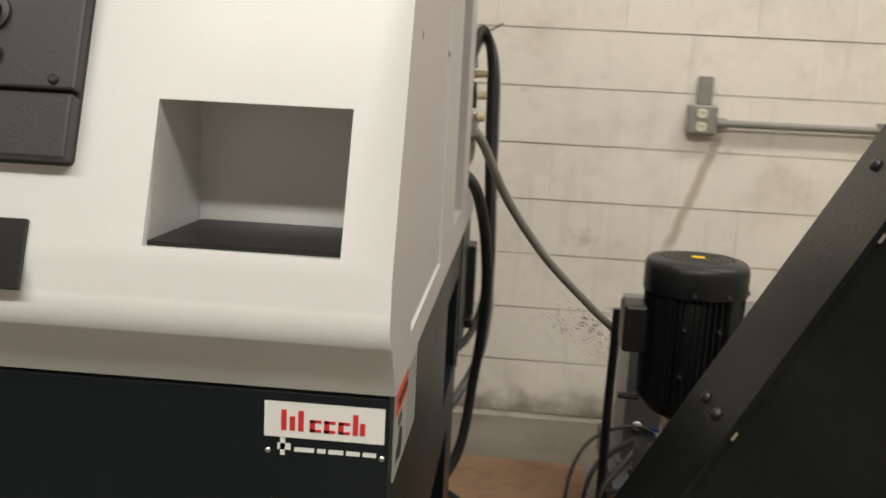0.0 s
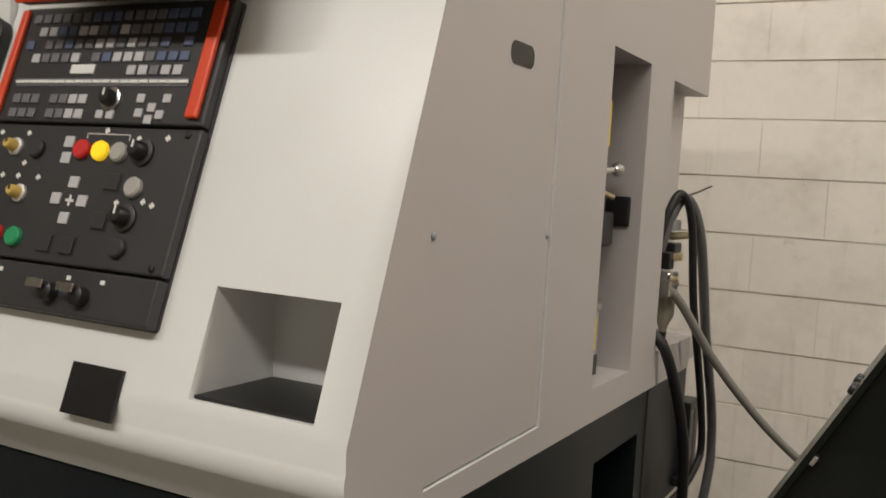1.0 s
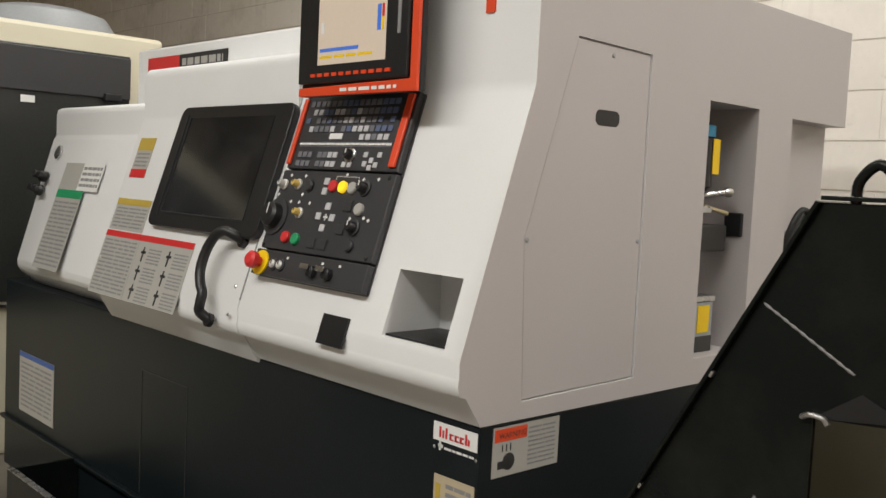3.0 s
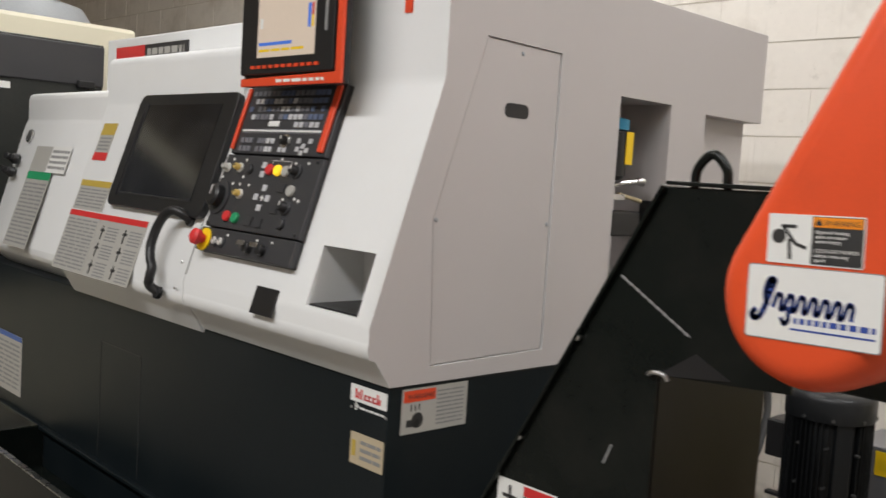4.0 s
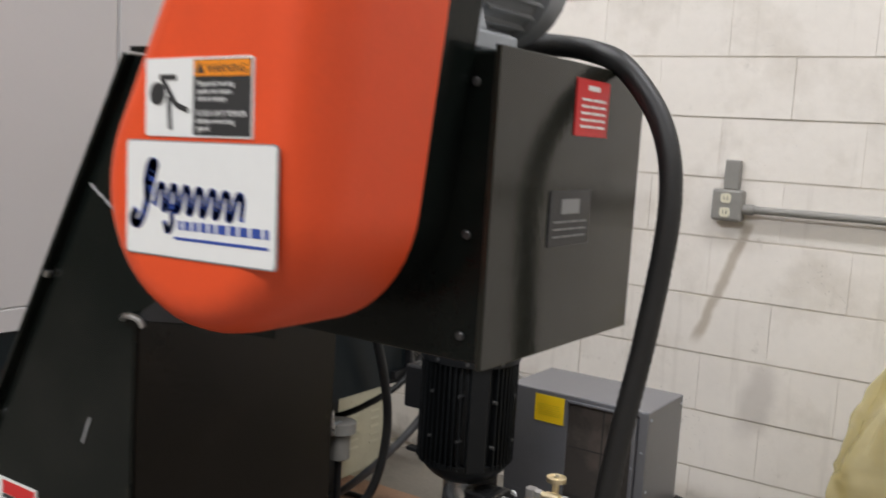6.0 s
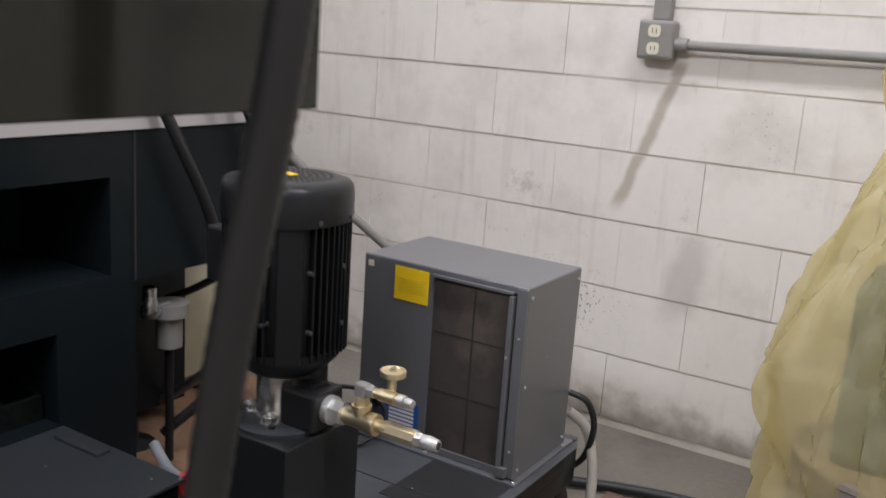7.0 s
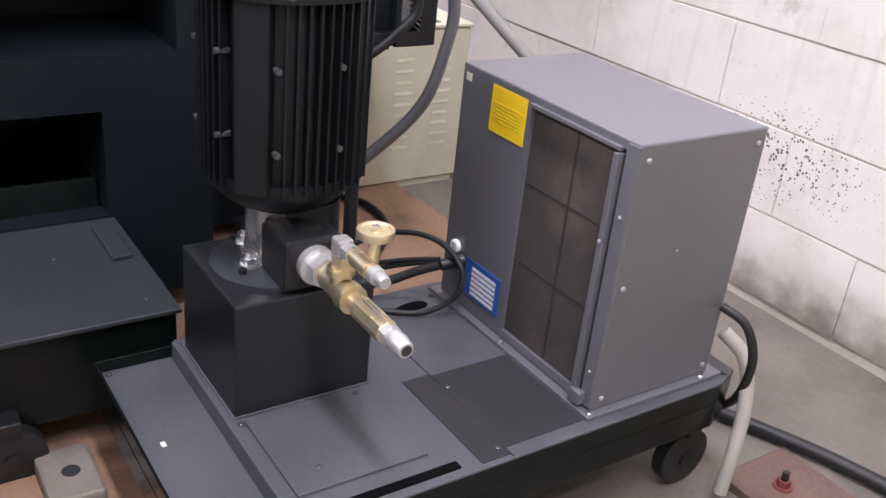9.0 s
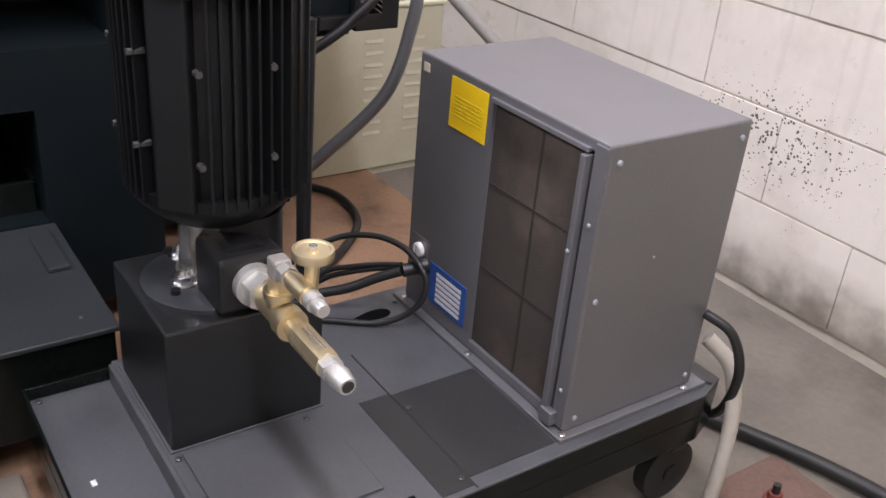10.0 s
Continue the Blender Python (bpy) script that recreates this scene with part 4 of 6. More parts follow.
part("scratch", box(-0.002, 0.002, -0.0006, 0.0002, -0.018, 0.018, 0, Matrix.Translation((0.655, Y0, 0.885)) @ pose(0, 0, 0, 0, 22, 0)), GREYINK, CONV)
head = part("head_box", box(0.92, 1.183, Y0 + 0.001, 1.642, 1.062, 1.326, 0.003), BLACK_GLOSS, CONV, "black enamelled discharge head")
carve(head, box(0.95, 1.165, Y0 + 0.02, 1.62, 1.0, 1.28))
part("head_end_plate", box(1.183, 1.189, Y0 - 0.004, 1.645, 1.058, 1.330, 0.001), material("dark_olive_gloss", (0.018, 0.018, 0.014), 0.12, spec=0.38, vary=0.2, scale=4, grain=150, bump=0.05, dirt=(0.06, 0.06, 0.05), dirt_scale=5, dirt_amount=0.3), CONV, "glossy dark end plate")
E1 = side(1.189)
tag = plate("red_notice", E1, 1.478, 1.551, 1.262, 1.316, 0, 0.0015, RED, CONV, "red notice label with white print")
print_lines(E1, 1.488, 1.543, 1.268, 1.300, 5, 0.0016, PAPER, tag, 61, 0.35, 2)
print_lines(E1, 1.501, 1.529, 1.304, 1.312, 1, 0.0016, PAPER, tag, 62, 0.6, 2)
tag = plate("type_plate", E1, 1.44, 1.525, 1.158, 1.210, 0, 0.0015, CONSOLE, CONV, "dull metal type plate")
plate("blue_mark", E1, 1.462, 1.50, 1.188, 1.202, 0.0015, 0.0021, GREYINK, tag)
print_lines(E1, 1.448, 1.517, 1.163, 1.184, 3, 0.0016, GREYINK, tag, 63, 0.2, 2)
for x, z in ((1.165, 1.172), (1.165, 1.30), (1.165, 1.085)):
    screw(upright(Y0), x, z, 0, 0.0040, CONV, DULL)
part("lifting_loop", tube([(0.768, 1.352, 1.268), (0.766, 1.352, 1.325), (0.770, 1.352, 1.352), (0.793, 1.352, 1.372), (0.816, 1.352, 1.352), (0.820, 1.352, 1.325), (0.822, 1.352, 1.268)], 0.0075, 10, 6), BLACK_GLOSS, CONV, "bent rod lifting loop", True)
lb = plate("pinch_label", upright(Y0), 0.425, 0.56, 0.727, 0.785, 0, 0.0015, PAPER, CONV, "white, red and black warning label")
plate("red_band", upright(Y0), 0.487, 0.557, 0.765, 0.782, 0.0015, 0.0021, RED, lb)
plate("black_field", upright(Y0), 0.487, 0.557, 0.731, 0.764, 0.0015, 0.0021, INK, lb)
print_lines(upright(Y0), 0.491, 0.553, 0.734, 0.762, 4, 0.0022, PAPER, lb, 64, 0.35, 2)
bm = bmesh.new()
for a in ((0.438, 0.472, 0.752, 0.758), (0.452, 0.458, 0.735, 0.775), (0.435, 0.45, 0.737, 0.743)):
    add_box(bm, *a, 0.0015, 0.0021, upright(Y0))
part("pictogram", bm, INK, lb)


def hull(c1, r1, c2, r2, n=28):
    a, d = math.atan2(c2[1] - c1[1], c2[0] - c1[0]), math.dist(c1, c2)
    o = math.acos((r1 - r2) / d)
    out = [(c1[0] + r1 * math.cos(a + o + (math.tau - 2 * o) * k / n), c1[1] + r1 * math.sin(a + o + (math.tau - 2 * o) * k / n)) for k in range(n + 1)]
    return out + [(c2[0] + r2 * math.cos(a - o + 2 * o * k / n), c2[1] + r2 * math.sin(a - o + 2 * o * k / n)) for k in range(n + 1)]


# the moulded guard: rings of one outline, drawn in towards a rounded front edge
GY = 1.14
rings = [(1.280, 0.0), (GY + 0.05, 0.0), (GY + 0.032, 0.002), (GY + 0.018, 0.007), (GY + 0.008, 0.015), (GY + 0.002, 0.025), (GY, 0.036)]
bm = bmesh.new()
loops = [[bm.verts.new((x, y, z)) for x, z in hull((1.045, 1.202), 0.1125 - i, (1.150, 1.56), 0.044 - i)] for y, i in rings]
for p, q in zip(loops, loops[1:]):
    for k in range(len(p)):
        bm.faces.new((p[k], p[(k + 1) % len(p)], q[(k + 1) % len(p)], q[k]))
bm.faces.new(loops[-1])
bm.faces.new(loops[0][::-1])
guard = part("chain_guard", bm, ORANGE, CONV, "orange moulded plastic chain guard", True)
bm = bmesh.new()
loops = [[bm.verts.new((x, y, z)) for x, z in hull((1.045, 1.202), 0.103, (1.150, 1.56), 0.036)] for y in (1.2802, Y0 - 0.0005)]
for k in range(len(loops[0])):
    bm.faces.new((loops[0][k], loops[0][(k + 1) % len(loops[0])], loops[1][(k + 1) % len(loops[0])], loops[1][k]))
bm.faces.new(loops[1])
bm.faces.new(loops[0][::-1])
part("guard_backing", bm, BLACK_GLOSS, CONV, "black backing of the guard", True)
GU = upright(GY) @ Matrix.Translation((1.137, 1.24, 0)) @ Matrix.Rotation(radians(1.5), 4, "Z") @ Matrix.Translation((-1.137, -1.24, 0))
wl = slab("guard_warning_label", GU, rounded(1.000, 1.112, 1.243, 1.300, 0.002), 0, 0.0012, PAPER, guard, "black, white and orange warning label")
plate("black_field", GU, 1.0525, 1.1105, 1.2445, 1.2985, 0.0012, 0.0016, INK, wl)
plate("orange_band", GU, 1.0535, 1.1095, 1.2865, 1.2978, 0.0016, 0.0020, material("label_orange", (0.85, 0.28, 0.01), 0.45, vary=0.03, bump=0.0), wl)
words("WARNING", GU, 1.0660, 1.2888, 0.0084, 0.0021, INK, wl)
bm = prism([(1.0555, 1.2885), (1.0645, 1.2885), (1.060, 1.2965)], "z", 0.0020, 0.0023)
bmesh.ops.transform(bm, matrix=GU, verts=bm.verts)
part("hazard_triangle", bm, INK, wl)
for k, tx in enumerate(("Exposed moving", "parts can cause", "severe injury", "", "LOCK OUT POWER", "before removing", "guard")):
    if tx:
        words(tx, GU, 1.057, 1.2795 - 0.0053 * k, 0.0056, 0.0017, PAPER, wl)
bm = bmesh.new()
c = GU @ Vector((1.0135, 1.274, 0.0012))
add_rod(bm, c, c + Vector((0, -0.0004, 0)), 0.0085, None, 20)
for u0, v0, u1, v1 in ((1.018, 1.286, 1.034, 1.266), (1.034, 1.266, 1.047, 1.262), (1.026, 1.272, 1.028, 1.248), (1.016, 1.286, 1.034, 1.286)):
    d = Vector((u1 - u0, v1 - v0, 0))
    add_box(bm, 0, d.length, -0.002, 0.002, 0, 0.0005, GU @ Matrix.Translation((u0, v0, 0.0012)) @ Matrix.Rotation(math.atan2(d.y, d.x), 4, "Z"))
part("pictogram", bm, INK, wl)
bl = slab("maker_label", GU, rounded(0.978, 1.137, 1.153, 1.240, 0.004), 0, 0.0010, GREYINK, guard, "white maker label with blue script shapes")
slab("white_field", GU, rounded(0.9792, 1.1358, 1.1542, 1.2388, 0.0035), 0.0010, 0.0014, PAPER, bl)
NAVYINK = material("navy_ink", (0.035, 0.075, 0.34), 0.45, vary=0.05, bump=0.0)
# script drawn as plain strokes
stroke = [(0.990, 1.186), (0.986, 1.180), (0.990, 1.176), (0.998, 1.182), (1.010, 1.214), (1.012, 1.222), (1.006, 1.222), (1.002, 1.208), (1.004, 1.194)]
tail = []
for k in range(7):
    x = 1.012 + k * 0.0137
    tail += [(x, 1.192 - 0.0006 * k), (x + 0.005, 1.206 - 0.0006 * k), (x + 0.010, 1.204 - 0.0006 * k), (x + 0.009, 1.190 - 0.0006 * k)]
bm = bmesh.new()
for pts, r in ((stroke, 0.0034), (tail, 0.0025), ([(1.030, 1.192), (1.031, 1.178), (1.026, 1.173), (1.023, 1.179)], 0.0025)):
    line = smooth_line([(x, z, 0) for x, z in pts], 4)
    for a, b in zip(line, line[1:]):
        d = b - a
        add_box(bm, -r * 0.5, d.length + r * 0.5, -r, r, 0, 0.0004, GU @ Matrix.Translation((a.x, a.y, 0.0014)) @ Matrix.Rotation(math.atan2(d.y, d.x), 4, "Z"))
add_box(bm, 1.034, 1.130, 1.1670, 1.1692, 0.0014, 0.0018, GU @ Matrix.Rotation(-0.0, 4, "Z"))
part("script_mark", bm, NAVYINK, bl, "navy blue script shape")
print_lines(GU, 1.038, 1.130, 1.1735, 1.1825, 1, 0.0014, NAVYINK, bl, 66, 0.75, 12)
for p in ((1.000, 1.30, 1.295),):
    part("guard_screw", lathe(p, (Vector(p) + (Vector((1, 0, 0)) if p[0] > 1.1 else Vector((-1, 0, 0)))), [(-0.004, 0.0045), (0.003, 0.0045), (0.005, 0.003)], 10), STEEL, CONV, "", True)
hex_bolt((0.925, Y0, 1.205), (0, -1, 0), 0.009, 0.02, CONV)

# gear motor on the head
gm = part("gear_motor", lathe((1.088, 1.36, 1.412), (1.088, 2.36, 1.412), [(0, 0.035), (0.02, 0.05), (0.03, 0.05), (0.035, 0.058), (0.125, 0.058), (0.128, 0.066), (0.158, 0.066), (0.166, 0.056)], 28), GREYMOTOR, CONV, "grey finned gear motor", True)
for k in range(26):
    part("cooling_fin", box(0.056, 0.064, -0.0012, 0.0012, 0.04, 0.124, 0, Matrix.Translation((1.088, 1.36, 1.412)) @ Matrix.Rotation(-math.pi / 2, 4, "X") @ Matrix.Rotation(k * math.tau / 26, 4, "Z")), GREYMOTOR, gm)
part("motor_bracket", box(1.03, 1.145, 1.345, 1.44, 1.330, 1.348, 0.003), GREYMOTOR, CONV)
part("motor_foot", prism([(1.045, 1.348), (1.14, 1.348), (1.12, 1.41), (1.06, 1.41)], "y", 1.365, 1.395, 0.004), GREYMOTOR, CONV)
part("terminal_box", box(1.03, 1.07, 1.41, 1.47, 1.44, 1.485, 0.004), GREYMOTOR, gm)
def settled(p):
    """Where a point of the conveyor lies once it stands in its place."""
    return Vector((1.0963 * p[0] - 0.1732, 1.0963 * p[1] - 0.0266, max(0.0125, 1.0963 * (p[2] - GROUND))))


CONV.scale = (1.0963,) * 3
CONV.location = (1.0963 * 0.55 - 0.1732, 1.0963 * 1.5 - 0.0266, -0.1593)
hose("motor_cable", [settled(p) for p in ((1.09, 1.50, 1.352), (1.11, 1.56, 1.356), (1.150, 1.585, 1.352), (1.200, 1.565, 1.332), (1.247, 1.555, 1.275), (1.265, 1.545, 1.20), (1.257, 1.535, 1.08), (1.240, 1.520, 0.94),
     (1.222, 1.505, 0.75), (1.18, 1.50, 0.5), (1.13, 1.52, 0.25), (1.05, 1.50, 0.15), (0.9, 1.50, 0.15))], 0.0125, RUBBER, "black ribbed motor cable hanging to the floor", 12, 30, 0.05)

# lower trough of the conveyor, on castors
TR = thing("chip_trough", (0.15, 2.1, 0), "black steel chip trough on castors beside the lathe", "tank")
part("trough_body", box(-0.32, 0.335, 1.72, 2.375, 0.075, 0.222, 0.004), BLACK_GLOSS, TR, "black trough")
part("trough_lid", box(-0.02, 0.345, 1.715, 2.38, 0.222, 0.230, 0.002), LID, TR, "dark lid plate")
for a in ((-0.06, -0.05, 1.75, 2.37), (-0.32, -0.05, 2.36, 2.37)):
    part("rim", box(*a, 0.222, 0.29, 0.002), BLACK_GLOSS, TR)
for a, b in ((0.30, 2.34), (0.30, 2.0), (0.12, 2.25), (0.20, 2.14)):
    screw(pose(0, 0, 0.230), a, b, 0, 0.0042, TR, DULL)
part("lid_tab", box(0.03, 0.16, 2.33, 2.362, 0.230, 0.238, 0.002), LID, TR)


def castor(x, y, r, parent):
    w = part("castor_wheel", lathe((x - 0.014, y, r), (x + 1, y, r), [(0, r * 0.8), (0.003, r), (0.025, r), (0.028, r * 0.8)], 24), RUBBER, parent, "black rubber castor wheel", True)
    part("castor_hub", lathe((x - 0.018, y, r), (x + 1, y, r), [(0, r * 0.3), (0.036, r * 0.3)], 14), BLACK, w, "", True)
    part("castor_fork", box(x - 0.02, x + 0.02, y - 0.015, y + 0.015, r * 1.9, r * 2.4, 0.002), BLACK, parent)


castor(0.352, 2.125, 0.048, TR)
castor(-0.2, 1.9, 0.04, TR)
castor(0.25, 1.80, 0.04, TR)

# ---- coolant tank ----
TK = thing("coolant_tank", (0.6, 2.65, 0), "charcoal steel coolant tank on castors", "tank")
TX0, TX1, TY0, TY1, TZ = 0.385, 0.828, 2.238, 3.085, 0.205
part("tank_body", prism([(TX0, TY0), (TX1, TY0), (TX1, TY1 - 0.05), (TX1 - 0.02, TY1), (TX0, TY1)], "z", 0.125, TZ - 0.034, 0.003), BLACK_GLOSS, TK, "black painted tank body")
# black box added beneath the tank to keep the space under it dark
part("tank_sump", box(TX0 + 0.05, TX1 - 0.07, TY0 + 0.06, TY1 - 0.12, 0.05, 0.125), BLACK, TK)
part("tank_shoulder", prism([(TX0, 2.352), (TX1, 2.352), (TX1, TY1 - 0.05), (TX1 - 0.02, TY1), (TX0, TY1)], "z", TZ - 0.034, TZ - 0.005), BLACK_GLOSS, TK, "black tank side")
part("rear_deck", prism([(TX0, 2.352), (TX1, 2.352), (TX1, TY1 - 0.05), (TX1 - 0.02, TY1), (TX0, TY1)], "z", TZ - 0.005, TZ, 0.0015), TANK, TK, "charcoal tank deck")
part("front_deck", box(TX0 + 0.004, TX1 - 0.004, TY0 + 0.004, 2.352, TZ - 0.034, TZ - 0.026), TANK, TK, "sunken front deck")
for a in ((TX0, TX1, TY0, TY0 + 0.004), (TX0, TX0 + 0.004, TY0 + 0.004, 2.352), (TX1 - 0.004, TX1, TY0 + 0.004, 2.352)):
    part("rim", box(*a, TZ - 0.034, TZ - 0.008, 0.001), BLACK_GLOSS, TK)
part("step_edge", box(TX0 + 0.01, TX1 - 0.005, 2.346, 2.3515, TZ - 0.034, TZ + 0.003, 0.001), TANK, TK)
part("access_plate", box(0.612, 0.775, 2.368, 2.548, TZ, TZ + 0.004, 0.001), TANK, TK, "charcoal access plate")
part("deck_seam", box(0.52, 0.826, 2.6445, 2.6465, TZ - 0.001, TZ + 0.0012), INK, TK)
# near-black area of the deck before the cooler, split at the seam
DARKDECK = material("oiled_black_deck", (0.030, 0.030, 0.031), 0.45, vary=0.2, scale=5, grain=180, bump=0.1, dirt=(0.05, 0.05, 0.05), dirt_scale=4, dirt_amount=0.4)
part("cover_plate", box(0.622, 0.820, 2.600, 2.6440, TZ, TZ + 0.0012), DARKDECK, TK, "thin near-black sheet on the tank deck")
part("cover_plate", box(0.626, 0.806, 2.6470, 2.780, TZ, TZ + 0.0012), DARKDECK, TK, "thin near-black sheet on the tank deck")
part("deck_slot", prism([(0.443 + (0.011 + 0.006 * math.sin(k * math.tau / 20)) * math.cos(k * math.tau / 20), 2.720 + 0.034 * math.sin(k * math.tau / 20)) for k in range(20)], "z", TZ - 0.001, TZ + 0.0014), VOID, TK, "dark oval cable hole")
part("deck_slot", box(0.801, 0.815, 2.36, 2.572, TZ - 0.001, TZ + 0.0014), VOID, TK, "dark narrow slot")
DK = pose(0, 0, TZ)
for x, y in ((0.622, 2.525), (0.738, 2.413), (0.804, 2.636), (0.661, 2.652), (0.617, 2.362), (0.425, 2.775), (0.81, 3.06), (0.40, 3.06)):
    screw(DK, x, y, 0.003 if 2.37 < y < 2.53 else 0.0008, 0.0042, TK, DULL)
screw(pose(0, 0, TZ - 0.026), 0.398, 2.255, 0, 0.0045, TK, DULL)
part("paint_chip", box(0.575, 0.585, 2.27, 2.276, TZ - 0.0262, TZ - 0.0254), PAPER, TK)
for x, y in ((0.79, 3.03), (0.42, 3.03), (0.79, 2.33), (0.42, 2.33)):
    castor(x, y, 0.050, TK)

# ---- coolant pump ----
PU = thing("coolant_pump", (0.49, 2.46, TZ), "black vertical coolant pump with brass valves on the tank", "pump")
part("pump_box", box(0.412, 0.602, 2.360, 2.556, TZ, 0.370, 0.003), material("pump_box_paint", (0.014, 0.0155, 0.017), 0.36, vary=0.2, scale=5, grain=180, bump=0.08, dirt=(0.03, 0.03, 0.03), dirt_scale=4, dirt_amount=0.4), PU, "black steel pump box")
part("box_flange", box(0.400, 0.604, 2.357, 2.559, TZ, TZ + 0.003, 0.001), TANK, PU)
PX, PY = 0.497, 2.465
part("base_flange", lathe((PX + 0.01, PY - 0.015, 0.370), (PX + 0.01, PY - 0.015, 1), [(0, 0.082), (0.006, 0.082), (0.008, 0.078)], 36), LID, PU, "round charcoal base flange", True)
part("pump_sleeve", lathe((PX, PY, 0.376), (PX, PY, 1), [(0, 0.051), (0.006, 0.051), (0.006, 0.047), (0.020, 0.047), (0.022, 0.0455), (0.075, 0.0455), (0.077, 0.047), (0.1, 0.047)], 36), material("polished_steel", (0.78, 0.77, 0.75), 0.22, 0.9, vary=0.08, scale=30, grain=60, bump=0.03), PU, "polished steel pump sleeve", True)
for k in range(4):
    a = radians(35 + 90 * k)
    nx_, ny_ = ((0.446, 2.436), (0.514, 2.414), (0.56, 2.50), (0.47, 2.53))[k]
    nut = hex_bolt((nx_, ny_, 0.377), (0, 0, 1), 0.0115, 0.012, PU, None, "nut")
    part("stud_end", lathe((nx_, ny_, 0.388), (nx_, ny_, 1), [(0, 0.006), (0.004, 0.006), (0.007, 0.004)], 12), STEEL, nut, "", True)
    bx, by = ((0.434, 2.424), (0.534, 2.398), (0.575, 2.48), (0.48, 2.52))[k]
    hex_bolt((bx, by, 0.376), (0, 0, 1), 0.006, 0.008, PU, BLACK, "bolt")
outlet = part("outlet_block", box(0.525, 0.602, 2.425, 2.505, 0.376, 0.445, 0.006), BLACK, PU, "black outlet block")
part("outlet_neck", rod((0.50, 2.470, 0.418), (0.584, 2.465, 0.418), 0.036, None, 28), BLACK, PU)
part("pump_neck", lathe((PX + 0.021, PY + 0.026, 0.377), (PX + 0.021, PY + 0.026, 1), [(0, 0.048), (0.03, 0.046), (0.092, 0.046)], 32), BLACK, PU, "black cast neck", True)
part("lantern", lathe((PX, PY, 0.462), (PX, PY, 1), [(0, 0.06), (0.01, 0.075), (0.03, 0.095), (0.04, 0.10), (0.05, 0.10)], 32), MOTOR, PU, "black motor lantern", True)
mot = part("motor_body", lathe((PX, PY, 0.498), (PX, PY, 1), [(0, 0.087), (0.008, 0.090), (0.235, 0.090), (0.24, 0.087)], 40), MOTOR, PU, "black finned motor body", True)
MZ0, MZ1 = 0.503, 0.735
for k in range(48):
    a = math.tau * k / 48
    q = abs(((math.degrees(a) + 45) % 90) - 45)
    if q > 38 or (-62 < math.degrees(a) - 360 < -28 and k > 30):
        continue
    r = 0.103 / max(0.94, math.cos(radians(q * 0.55)))
    part("cooling_fin", box(0.086, r, -0.0016, 0.0016, MZ0, MZ1, 0, Matrix.Translation((PX, PY, 0)) @ Matrix.Rotation(a, 4, "Z")), MOTOR, mot)
for a0 in (-45, 45, 135, 225):
    part("corner_rib", box(0.081, 0.105, -0.022, 0.022, MZ0 - 0.004, MZ1 + 0.004, 0.004, Matrix.Translation((PX, PY, 0)) @ Matrix.Rotation(radians(a0), 4, "Z")), MOTOR, mot)
sq = [(PX + 0.107 * math.cos(math.tau * k / 48) / max(0.955, math.cos(radians((abs(((360 * k / 48 + 45) % 90) - 45)) * 0.5))), PY + 0.107 * math.sin(math.tau * k / 48) / max(0.955, math.cos(radians((abs(((360 * k / 48 + 45) % 90) - 45)) * 0.5)))) for k in range(48)]
capbm = bmesh.new()
caps = []
for z, s in ((0.733, 0.99), (0.736, 1.0), (0.782, 1.0), (0.792, 0.98), (0.799, 0.93), (0.803, 0.80), (0.804, 0.70)):
    caps.append([capbm.verts.new((PX + (x - PX) * s, PY + (y - PY) * s, z)) for x, y in sq])
for p, q in zip(caps, caps[1:]):
    for k in range(48):
        capbm.faces.new((p[k], p[(k + 1) % 48], q[(k + 1) % 48], q[k]))
capbm.faces.new(caps[-1])
capbm.faces.new(caps[0][::-1])
cap = part("fan_cover", capbm, COWL, PU, "dark charcoal fan cover", True)
gr = bmesh.new()
for i in range(1, 7):
    for k in range(i * 8):
        a = k * math.tau / (i * 8)
        add_rod(gr, (PX + 0.012 * i * math.cos(a), PY + 0.012 * i * math.sin(a), 0.8035), (PX + 0.012 * i * math.cos(a), PY + 0.012 * i * math.sin(a), 0.8046), 0.0032, None, 6)
part("fan_grille", gr, BLACK, cap, "ring pattern of air holes")
part("cap_sticker", prism(rounded(PX - 0.014, PX + 0.014, PY - 0.010, PY + 0.010, 0.003), "z", 0.8047, 0.8055), YELLOW, cap, "small yellow sticker")
for y in (2.419, 2.500):
    for z in (0.560, 0.660):
        hex_bolt((PX + 0.094, y - 0.006, z), (1, 0, 0), 0.0042, 0.010, mot, DULL, "bolt", False)
for x in (0.465, 0.535):
    for z in (0.57, 0.67):
        hex_bolt((x, PY - 0.084, z), (0, -1, 0), 0.0040, 0.019, mot, DULL, "bolt", False)
for a in (-100, -62, -20, 25):
    c = Vector((PX + 0.108 * math.cos(radians(a)), PY + 0.108 * math.sin(radians(a)), 0.742))
    hex_bolt(c - Vector((0.003 * math.cos(radians(a)), 0.003 * math.sin(radians(a)), 0)), (math.cos(radians(a)), math.sin(radians(a)), 0), 0.0048, 0.007, mot, DULL)
jb = part("terminal_box", box(PX - 0.147, PX - 0.097, PY - 0.045, PY + 0.045, 0.60, 0.70, 0.006), BLACK, mot, "black terminal box")
part("lifting_eye", box(PX - 0.145, PX - 0.10, PY - 0.03, PY - 0.005, 0.492, 0.502, 0.004), MOTOR, mot)
